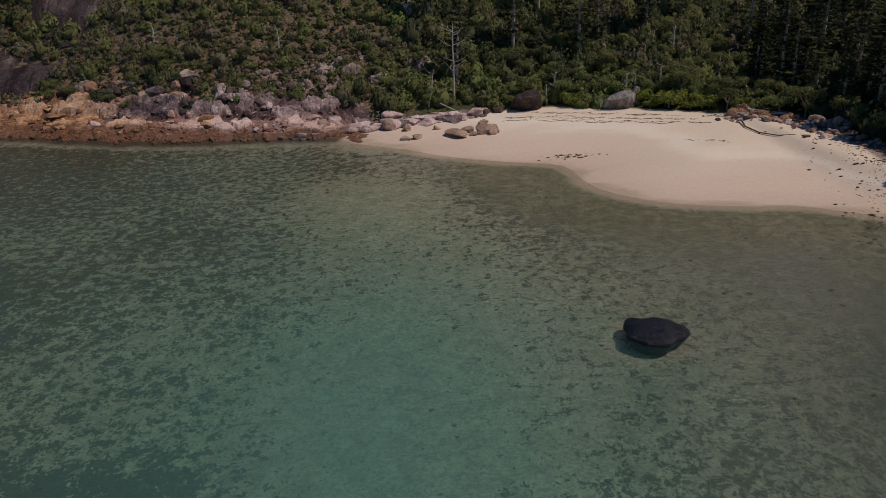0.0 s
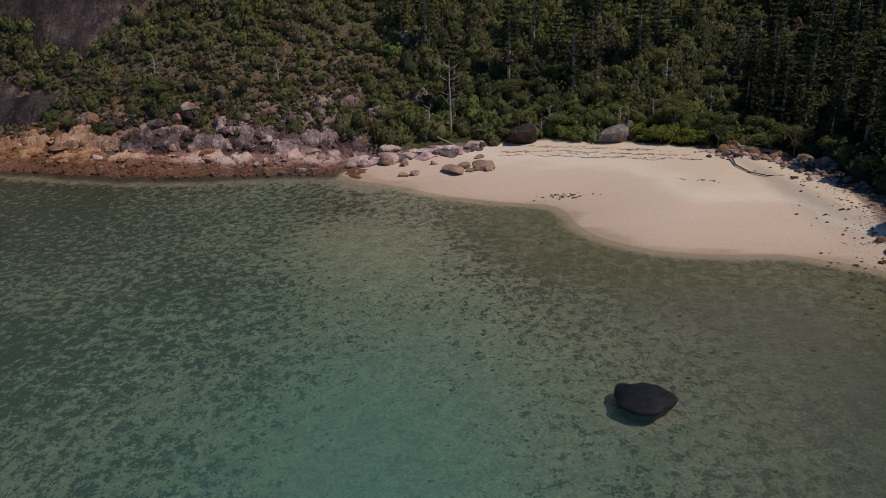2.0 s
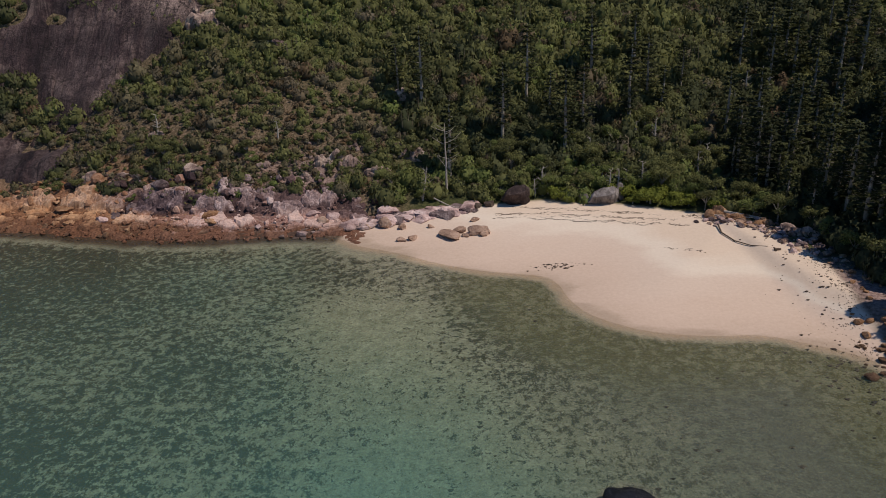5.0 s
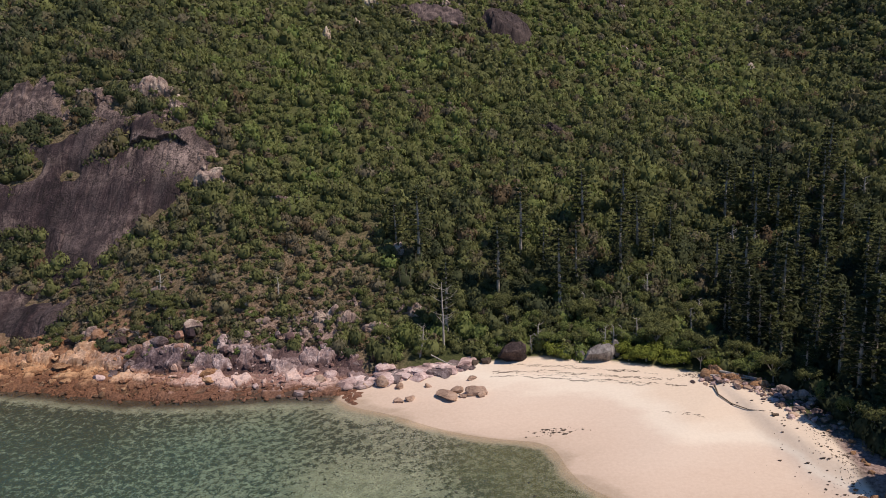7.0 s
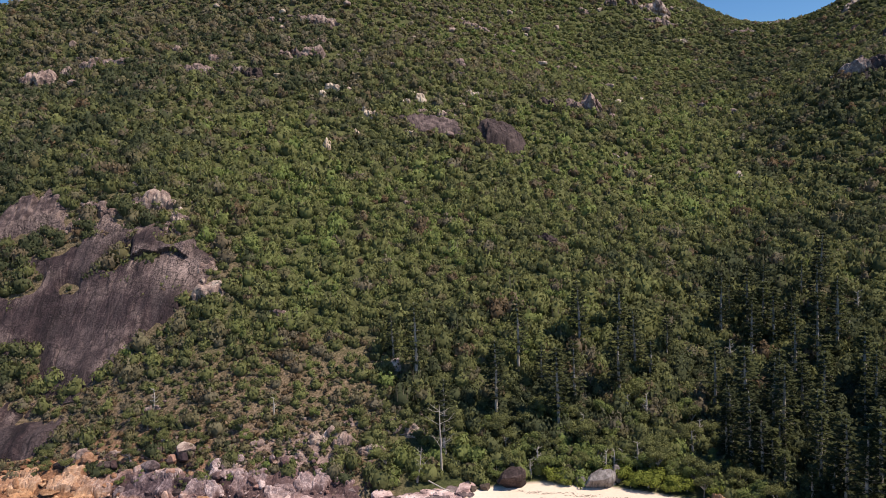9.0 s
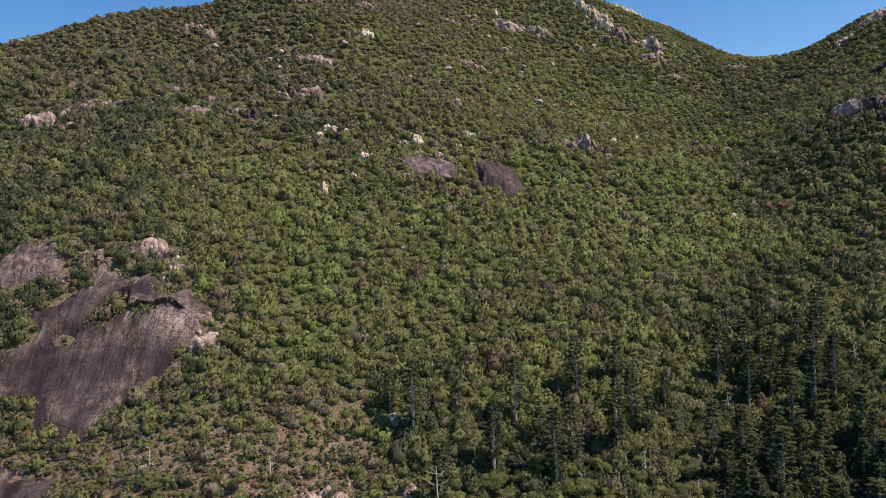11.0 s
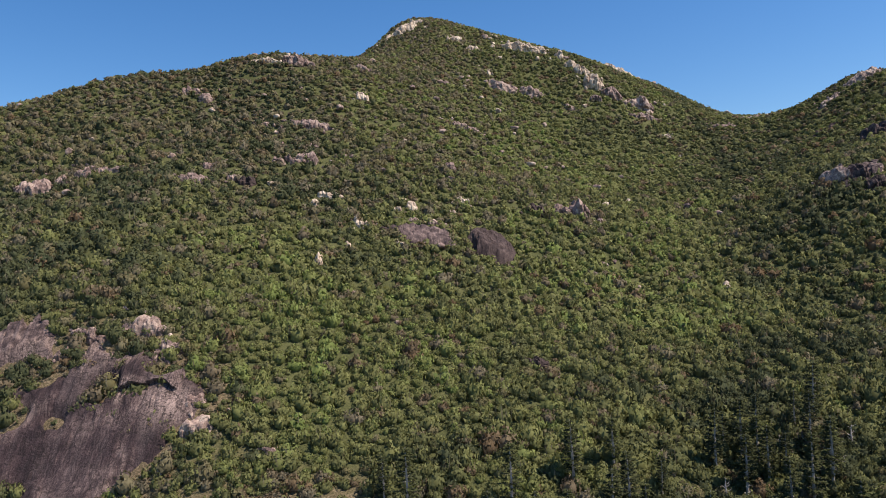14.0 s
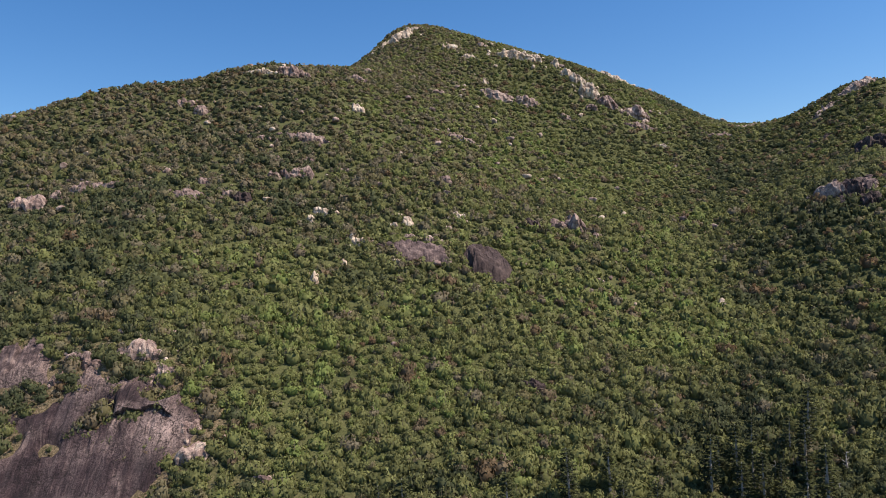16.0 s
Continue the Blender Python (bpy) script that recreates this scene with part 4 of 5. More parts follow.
def woods(name, xs, ys, radius, shapes, tones, mat, rng, squash=(0.8, 1.25)):
    """Many crowns in one body, each one turned, sized and toned by itself."""
    zs = ground_height(xs, ys)
    pick = rng.integers(0, len(shapes), len(xs))
    vs, fs, ts, ns, n = [], [], [], [], 0
    for k, (v, f, grey, puff) in enumerate(shapes):
        i = np.nonzero(pick == k)[0]
        a = rng.uniform(0, 6.283, len(i))
        c, s = np.cos(a)[:, None], np.sin(a)[:, None]
        r = radius[i][:, None]
        h = r * rng.uniform(*squash, (len(i), 1))
        p = np.stack([(v[:, 0] * c - v[:, 1] * s) * r + xs[i][:, None], (v[:, 0] * s + v[:, 1] * c) * r + ys[i][:, None],
                      v[:, 2] * h + zs[i][:, None] - 0.22 * r], -1)
        flat = np.cross(v[f[:, 1]] - v[f[:, 0]], v[f[:, 2]] - v[f[:, 0]])
        lean = np.zeros_like(v)
        for j in range(3):
            lean[f[:, j]] += flat / (np.linalg.norm(flat, axis=1, keepdims=True) + 1e-9)
        o = puff + 0.38 * lean / (np.linalg.norm(lean, axis=1, keepdims=True) + 1e-9)
        o /= np.linalg.norm(o, axis=1, keepdims=True)
        ns.append(np.stack([o[:, 0] * c - o[:, 1] * s, o[:, 0] * s + o[:, 1] * c, np.broadcast_to(o[:, 2], (len(i), len(o)))], -1).reshape(-1, 3))
        vs.append(p.reshape(-1, 3))
        fs.append((f[None] + (np.arange(len(i)) * len(v))[:, None, None] + n).reshape(-1, 3))
        ts.append(np.where(grey[None], 0.9, tones[i][:, None]).ravel())
        n += len(i) * len(v)
    return mesh_object(name, np.concatenate(vs), np.concatenate(fs), [mat], smooth=True, attributes={"tone": np.concatenate(ts)}, normals=np.concatenate(ns))


def bush_tones(x, y, rng):
    """Mixed species: green patches, olive and grey stands, browner towards the heights. Shade is painted in as darker
    tones; darker in the gully too.
    """
    g = 0.40 - 0.12 * step(y, 300, 480) + 0.60 * fractal(x, y, 60, 81, 3) + 0.50 * fractal(x, y, 14, 83, 2) + 0.26 * np.exp(-((x + 24) / 36) ** 2 - ((y - 184) / 34) ** 2) + rng.normal(0, 0.15, len(x)) + 0.12 * np.exp(-((x - 22) / 38) ** 2 - ((y - 195) / 40) ** 2) - 0.1 * step(x, -5, 15) * (1 - step(y, 130, 150))
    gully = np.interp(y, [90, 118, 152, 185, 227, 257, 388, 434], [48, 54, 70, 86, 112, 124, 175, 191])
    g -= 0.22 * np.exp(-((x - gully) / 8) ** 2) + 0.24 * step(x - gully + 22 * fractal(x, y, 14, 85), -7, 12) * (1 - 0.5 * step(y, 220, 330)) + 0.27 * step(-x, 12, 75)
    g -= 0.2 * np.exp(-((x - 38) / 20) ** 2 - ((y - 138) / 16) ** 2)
    # painted shade: a dark patch high on the left, another among the beach-side pines
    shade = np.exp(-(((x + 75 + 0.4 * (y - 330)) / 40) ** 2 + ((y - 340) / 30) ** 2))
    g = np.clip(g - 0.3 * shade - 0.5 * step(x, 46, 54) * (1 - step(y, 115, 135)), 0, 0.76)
    odd = rng.random(len(x))
    g = np.where(odd < 0.06 + 0.38 * step(y, 230, 320) * (1 - step(x, 20, 90)) + 0.08 * step(-x, 20, 80) + 0.26 * (x < -12) * (y < 158), rng.uniform(0.8, 0.93, len(x)), g)
    return np.where((odd > 0.90) & (odd < 0.90 + 0.04 + 0.08 * step(y, 250, 500)), rng.uniform(0.92, 1.0, len(x)), g)


rng = np.random.default_rng(7)
FRONT = [crown_shape(90 + k, 195, 0.122, lobes=9, rings=5, sides=7) for k in range(5)]
NEAR = [crown_shape(100 + k, 98, 0.16, lobes=8, rings=4, sides=6, twigs=14 * (k % 3 == 0)) for k in range(6)]
MIDDLE = [crown_shape(120 + k, 47, 0.245, lobes=7, rings=4, sides=5, twigs=10 * (k % 3 == 0)) for k in range(6)]
FAR = [crown_shape(140 + k, 22, 0.37, lobes=5, rings=3, sides=5) for k in range(6)]

x, y = scatter(-135, 145, 50, 215, 2.22, rng)
ok = open_ground(x, y) & (np.abs(x) < 14 + 0.66 * y) & (y > np.where(x > 45, 50, 117))
sparse = (y < 150 + 8 * fractal(x, y, 20, 91)) & (x < -12) & (rng.random(len(x)) < 0.5)
ok &= ~sparse
x, y = x[ok], y[ok]
tall = 1 + 0.55 * np.exp(-((x - 70) / 35) ** 2) * step(175 - y, -15, 15)
r = np.where(rng.random(len(x)) < 0.16, rng.uniform(2.4, 3.3, len(x)), rng.uniform(0.9, 2.2, len(x))) * np.minimum(tall, 1.2) * np.where((x < -15) & (y < 150), 0.75, 1)
front = (y < 127) | ((x > 0) & (y < 150 + 0.1 * x))
tagged(woods("beach_bush", x[front], y[front], np.minimum(r[front], 2.7), FRONT, np.where((x[front] > -8) & (x[front] < 46) & ((y[front] < 121.5) | ((x[front] < 28) & (y[front] < 127))) & (rng.random(front.sum()) < 0.7), rng.uniform(0.45, 0.76, front.sum()), bush_tones(x[front], y[front], rng)), LEAVES, rng, (1.0, 1.7)),
       "thick green bushes crowding the back of the beach", "bushland", kind="stuff")
x, y, r = x[~front], y[~front], r[~front]
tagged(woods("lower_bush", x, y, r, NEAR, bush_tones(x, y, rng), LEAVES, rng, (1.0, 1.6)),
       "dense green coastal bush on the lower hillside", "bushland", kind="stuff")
x, y = scatter(-230, 240, 215, 330, 2.58, rng)
ok = open_ground(x, y) & (np.abs(x) < 12 + 0.66 * y)
x, y = x[ok], y[ok]
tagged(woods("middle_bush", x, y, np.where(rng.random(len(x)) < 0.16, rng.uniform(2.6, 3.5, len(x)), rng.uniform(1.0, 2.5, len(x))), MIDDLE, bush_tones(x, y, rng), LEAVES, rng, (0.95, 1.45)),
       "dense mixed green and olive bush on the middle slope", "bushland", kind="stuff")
x, y = scatter(-340, 420, 330, 640, 3.0, rng)
ok = open_ground(x, y) & (np.abs(x - 6) < 14 + 0.66 * y)
bare = fractal(x, y, 26, 95) + 0.25 * step(y, 420, 600) * rng.random(len(x))
ok &= (bare < 0.36) & (ground_height(x, y + 4) - ground_height(x, y - 4) > -1.5)
x, y = x[ok], y[ok]
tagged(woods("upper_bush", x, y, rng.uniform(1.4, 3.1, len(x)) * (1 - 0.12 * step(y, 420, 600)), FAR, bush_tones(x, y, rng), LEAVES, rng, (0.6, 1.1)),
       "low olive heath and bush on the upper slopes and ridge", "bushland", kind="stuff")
x, y = scatter(-120, -6, 119, 200, 1.4, rng)
ok = open_ground(x, y) & ((y < 152 + 14 * fractal(x, y, 20, 91)) | (edge_distance(x, y, CLIFF) > -7)) & (rng.random(len(x)) < 0.9)
x, y = x[ok], y[ok]
tagged(woods("dry_tussocks", x, y, rng.uniform(0.4, 1.2, len(x)), FAR, np.where(rng.random(len(x)) < 0.45, rng.uniform(0.0, 0.4, len(x)), np.clip(rng.normal(0.92, 0.06, len(x)), 0.78, 1.0)), LEAVES, rng, (0.7, 1.2)),
       "dry brown tussocks and low green scrub above the shore", "scrub", kind="stuff")


def tube(points, radii, sides=7):
    """A round tapering stem along points."""
    p = np.asarray(points, float)
    v, f = [], []
    for k in range(len(p)):
        d = p[min(k + 1, len(p) - 1)] - p[max(k - 1, 0)]
        d /= np.linalg.norm(d)
        u = np.cross(d, [0.31, 0.95, 0.05])
        u /= np.linalg.norm(u)
        w = np.cross(d, u)
        for j in range(sides):
            a = 6.2832 * j / sides
            v.append(p[k] + radii[k] * (math.cos(a) * u + math.sin(a) * w))
    for k in range(len(p) - 1):
        for j in range(sides):
            f.append([k * sides + j, k * sides + (j + 1) % sides, (k + 1) * sides + (j + 1) % sides, (k + 1) * sides + j])
    return np.array(v), np.array(f)


def joined(shapes):
    vs, fs, n = [], [], 0
    for v, f in shapes:
        vs.append(v)
        fs.append(f + n)
        n += len(v)
    return np.vstack(vs), np.vstack(fs)


def hoop_pine(seed, height, label, tone):
    """A tall native pine: straight pale trunk, whorls of level limbs with tufted ends."""
    rng = np.random.default_rng(seed)
    tree = new("hoop_pine")
    z = np.linspace(0, height, 8)
    bend = np.cumsum(rng.normal(0, 0.08, (8, 2)), 0)
    path = np.column_stack([bend, z])
    mesh_object("trunk", *tube(path, 0.34 * (1 - z / height) ** 0.7 + 0.05), [BARK], tree, True)
    limbs, c, n, s = [], [], [], []
    for h in np.arange(0.25, 0.99, 0.065):
        reach = height * 0.21 * (1 - h) ** 0.6 * min(1, 0.55 + 1.4 * (h - 0.2)) + 0.4
        a0 = rng.uniform(0, 6.28)
        for j in range(6):
            if rng.random() < 0.22:
                continue
            a = a0 + j * 1.047 + rng.uniform(-0.25, 0.25)
            q = reach * rng.uniform(0.7, 1.1)
            root = np.array([np.interp(h * height, z, path[:, 0]), np.interp(h * height, z, path[:, 1]), h * height])
            way = np.array([math.cos(a), math.sin(a), rng.uniform(-0.05, 0.25)])
            tip = root + way * q
            limbs.append(tube([root, (root + tip) / 2 - [0, 0, 0.04 * q], tip], [0.06, 0.04, 0.015], 4))
            for k in np.linspace(0.4, 1.0, 5):
                for _ in range(5):
                    c.append(root + way * q * k + rng.normal(0, 0.26, 3) * [1, 1, 0.5])
                    n.append(np.array([0, 0, 1]) + rng.normal(0, 0.28, 3))
                    s.append(0.24 + 0.16 * k)
    tagged(mesh_object("branchwork", *joined(limbs), [BARK], tree, True), kind="stuff")
    v, f = diamonds(np.array(c), np.array(n), np.array(s), rng, 0.6)
    mesh_object("crown", v, f, [PINE_LEAVES], tree, attributes={"tone": np.full(len(v), tone)})
    return tagged(tree, label, "pine tree", "pines behind the beach")


def bush_tree(seed, height, spread, mat, tone, label, name="bush_tree"):
    """A small broadleaf tree: forked trunk, limbs, a crown of separate leafy lobes."""
    rng = np.random.default_rng(seed)
    tree = new(name)
    fork = np.array([rng.uniform(-0.2, 0.2), rng.uniform(-0.2, 0.2), 0.3 * height])
    stems = [tube([[0, 0, -0.3], fork * 0.5, fork], [0.16, 0.13, 0.10], 6)]
    c, n = [], []
    for k in range(8):
        a = k * 0.785 + rng.uniform(-0.3, 0.3)
        tip = np.array([math.cos(a) * spread * rng.uniform(0.35, 0.75), math.sin(a) * spread * rng.uniform(0.35, 0.75), height * rng.uniform(0.45, 0.88)])
        stems.append(tube([fork, (fork + tip) / 2 + rng.normal(0, 0.15, 3), tip], [0.08, 0.05, 0.02], 5))
        m = rng.normal(size=(240, 3))
        m /= np.linalg.norm(m, axis=1, keepdims=True)
        c.append(tip + m * spread * 0.40 * rng.uniform(0.55, 1.05, (240, 1)) * [1, 1, 0.7])
        n.append(m + [0, 0, 0.5] + 0.5 * rng.normal(size=m.shape))
    mesh_object("trunk", *joined(stems), [BARK], tree, True)
    c, n = np.vstack(c), np.vstack(n)
    v, f = diamonds(c, n, np.full(len(c), 0.10 * spread ** 0.5), rng, 0.65)
    mesh_object("crown", v, f, [mat], tree, attributes={"tone": np.full(len(v), tone)})
    return tagged(tree, label, "tree" if name == "bush_tree" else "shrub", "trees and shrubs behind the beach")


def dead_tree(seed, height, label, lean=0.0):
    """A bare bleached tree: trunk and branching twigs, no leaves."""
    rng = np.random.default_rng(seed)
    tree = new("dead_tree")
    z = np.linspace(0, height, 7)
    path = np.column_stack([lean * z + np.cumsum(rng.normal(0, 0.06, 7)), np.cumsum(rng.normal(0, 0.06, 7)), z])
    mesh_object("trunk", *tube(path, 0.20 * (1 - z / height) ** 0.7 + 0.03, 6), [DEAD_BARK], tree, True)
    twigs = []
    for k in range(14):
        h = rng.uniform(0.35, 0.98)
        root = np.array([np.interp(h * height, z, path[:, 0]), np.interp(h * height, z, path[:, 1]), h * height])
        a, q = rng.uniform(0, 6.28), height * 0.22 * rng.uniform(0.5, 1.1)
        mid = root + q * 0.55 * np.array([math.cos(a), math.sin(a), 0.35])
        twigs.append(tube([root, mid, mid + q * 0.5 * np.array([math.cos(a + 0.4), math.sin(a + 0.4), 0.7])], [0.05, 0.035, 0.015], 4))
        twigs.append(tube([mid, mid + q * 0.4 * np.array([math.cos(a - 0.8), math.sin(a - 0.8), 0.5])], [0.03, 0.012], 4))
    mesh_object("branchwork", *joined(twigs), [DEAD_BARK], tree, True)
    return tagged(tree, label, "dead tree", "bare trees behind the beach")


def stand(tree, x, y, scale, turn, first):
    """Puts the first of a kind, or a copy of it, on the ground."""
    m = pose(x, y, float(ground_height([x], [y])[0]) - 0.1, 0, 0, turn)
    if first:
        tree.matrix_world = m
        tree.scale = (scale, scale, scale)
        return tree
    ob = copy_thing(tree, m)
    ob.scale = (scale, scale, scale)
    return ob


rng = np.random.default_rng(11)
PINES = [hoop_pine(k, h, "tall dark hoop pine with a pale straight trunk", tn) for k, h, tn in ((1, 15, 0.2), (2, 17, 0.45), (3, 13, 0.7), (4, 16, 0.05))]
used = set()
x, y = scatter(44, 125, 58, 190, 5.8, rng)
ok = (np.abs(x - 63 - 0.36 * np.maximum(y - 110, 0)) < 19 - 0.10 * (y - 110)) & open_ground(x, y) & (x > 56.5 - 0.45 * np.maximum(y - 96, 0)) & (x < 20 + 0.66 * y) & (y < 168) & (rng.random(len(x)) < np.where(y > 130, 0.55, 1))
spots = list(zip(x[ok], y[ok]))
x, y = scatter(-30, 60, 124, 155, 8.5, rng)
ok = (rng.random(len(x)) < 0.42 * step(x, -30, 32)) & open_ground(x, y, 1.0)
spots += list(zip(x[ok], y[ok]))
spots = [(1.9, 126.6), (24, 131), (-8, 150), (33, 152), (59, 92), (59, 84), (58, 76), (60, 98)] + spots
for px, py in spots[:260]:
    k = int(rng.integers(4))
    stand(PINES[k], px, py, rng.uniform(0.6, 1.05), rng.uniform(0, 360), k not in used)
    used.add(k)

TREES = [bush_tree(k, h, w, LEAVES, tn, lb) for k, h, w, tn, lb in (
    (21, 5.0, 2.6, 0.42, "green leafy coastal tree behind the beach"), (22, 4.0, 2.4, 0.66, "bright green leafy coastal tree behind the beach"),
    (23, 5.5, 2.4, 0.2, "dark green leafy coastal tree behind the beach"), (24, 3.4, 2.0, 0.86, "thin grey-green coastal tree behind the beach"))]
used = set()
x, y = scatter(-75, 62, 104, 140, 3.4, rng)
h = HILL(x, y)
ok = (h < 11) & open_ground(x, y) & (rng.random(len(x)) < np.where(x < 4, 0.3, 0.6))
for px, py in list(zip(x[ok], y[ok]))[:170]:
    k = int(rng.choice(4, p=[0.36, 0.28, 0.22, 0.14]))
    stand(TREES[k], px, py, rng.uniform(0.6, 1.1) * (0.6 if px < 8 else 0.9), rng.uniform(0, 360), k not in used)
    used.add(k)
SHRUB = bush_tree(31, 2.2, 1.9, YELLOW_LEAVES, 0.4, "low yellow-green shrub at the top of the beach", "coastal_shrub")
for k, (px, py) in enumerate([(33, 115.5), (35, 114.6), (36.5, 114.8), (38.5, 113.4), (40.5, 112.3), (42, 111.5), (34, 117), (37, 116.5), (40, 115), (20.5, 119.8),
                              (23, 119.2), (45, 109.4), (31.5, 117.6)]):
    stand(SHRUB, px + 0.6 * math.sin(k * 2.3), py - 0.5 + 0.9 * math.sin(k * 1.7), 0.7 + 0.9 * ((k * 7) % 5) / 5, k * 71, k == 0)
for k, (px, py) in enumerate([(55, 98), (55.5, 93), (56, 88), (56, 82.5), (55.2, 77), (54, 71), (52, 102), (49.6, 105), (11, 121.6), (14, 122.4), (19.5, 121.6), (22, 122.6), (26, 120.6), (33.5, 119.6), (36, 118.6), (38.5, 117.4), (41, 115.6), (43.5, 113.6), (45.5, 112), (29, 120.8)]):
    stand(TREES[1 if k % 3 else 0], px, py, 0.75 + 0.35 * ((k * 5) % 4) / 4, k * 97, False)
DEAD = [dead_tree(41, 13, "tall bleached dead tree standing above the shore"), dead_tree(42, 8, "leaning bleached dead tree", 0.18), dead_tree(43, 4.5, "grey leafless thicket tree")]
stand(DEAD[0], 1.2, 122.5, 1.0, 20, True)
stand(DEAD[1], -3.2, 121.0, 0.8, 0, True)
for k, (px, py) in enumerate([(17, 121), (18.5, 121.5), (30, 119), (31.5, 119.5), (33, 120), (35.5, 119), (46, 121), (49, 125), (38, 133), (41, 131), (28, 128), (52, 118),
                              (62, 147), (66, 151), (70, 149), (78, 158), (84, 162), (75, 142), (-56, 140), (-31, 135), (92, 150), (97, 155)]):
    stand(DEAD[2], px, py, 0.8 + 0.5 * ((k * 3) % 4) / 4, k * 53, k == 0)

# ---- beach and shore things ----
rock("boulder", 13.4, 118.6, (5.0, 4, 4.4), GRANITE_DARK, 5, 0.12, "large dark purple boulder at the top of the beach", "boulder")
rock("boulder", 28.4, 116.4, (5.6, 3.8, 4.4), BOULDER_GREY, 5, 0.25, "large smooth grey boulder at the top of the beach", "boulder", turn=20)
rock("boulder", 31.2, 117.4, (3.0, 2.6, 3.9), BOULDER_GREY, 1, 0.2, "upright grey boulder beside bushes", "boulder")
rock("boulder", 25.0, 117.4, (1.8, 1.6, 2.0), BOULDER_GREY, 6, 0.2, "small grey boulder at the beach edge", "boulder")
for k, (px, py, w, d, h) in enumerate([(-9.4, 112.9, 2.6, 2.2, 2.3), (-6.5, 111.6, 2.2, 1.6, 1.5), (-6.6, 106.6, 2.2, 1.5, 0.9), (-4.8, 106.9, 1.9, 1.4, 1.1), (1.4, 106.6, 4.8, 2.6, 1.4),
                                       (2.9, 108.2, 2.4, 1.8, 1.6), (3.8, 106.4, 1.5, 1.2, 0.8), (5.9, 107.0, 3.9, 2.4, 2.4), (6.9, 106.2, 2.2, 1.5, 1.0), (-1.9, 111.0, 1.4, 1.0, 0.9),
                                       (5.6, 112.6, 2.0, 1.4, 0.9), (-12.5, 113.1, 1.6, 1.2, 1.0), (8.6, 118.6, 2.0, 1.6, 1.6), (6.4, 118.9, 2.4, 1.6, 1.2)]):
    rock("boulder", px, py, (w, d, h), BOULDER_TAN if k < 12 else STONE_DARK, k, 0.3, "rounded tan boulder half sunk in the sand" if k < 12 else "dark rounded boulder at the beach edge", "boulder", "boulders on the beach")
for k, (px, py, w) in enumerate([(51.6, 97.6, 1.9), (52.6, 96.2, 1.5), (53.4, 95.2, 2.1), (51.2, 95.8, 1.2), (54.2, 93.6, 1.7), (53.0, 93.0, 1.1)]):
    rock("boulder", px, py, (1.3 * w, w, 0.8 * w), GRANITE_PALE, k, 0.2, "pale grey granite boulder at the foot of the pines", "boulder", "pale boulders beside the pines")
v, f = rock_shape(46, 0, 0.0, 4)
flat = np.hypot(v[:, 0], v[:, 1])
way = np.arctan2(v[:, 1], v[:, 0])
rim = 1 + 0.07 * np.sin(3 * way + 0.9) + 0.05 * np.sin(5 * way + 2.0) + 0.03 * np.sin(9 * way)
full = np.where(v[:, 2] < 0, 1 + 0.4 * v[:, 2], (1 - np.clip(v[:, 2], 0, 1) ** 1.8) ** 0.6)
v[:, :2] *= (np.where(flat > 1e-3, full / np.maximum(flat, 1e-3), 0) * rim)[:, None]
bumps = np.array([noise.fractal(Vector((p[0] * 1.6, p[1] * 1.6, 3.0)), 1.0, 2.0, 5) for p in v])
v[:, 2] = np.where(v[:, 2] > 0, v[:, 2] * 0.75 + 0.16 * bumps, v[:, 2] * 1.5)
reef = mesh_object("sunken_boulder", v * (2.3, 2.1, 1.0), f, [WET_STONE], smooth=True)
reef.matrix_world = pose(14.55, 45.0, 0.0, 0, 0, -8)
tagged(reef, "smooth blue-black boulder awash at the water surface", "boulder")

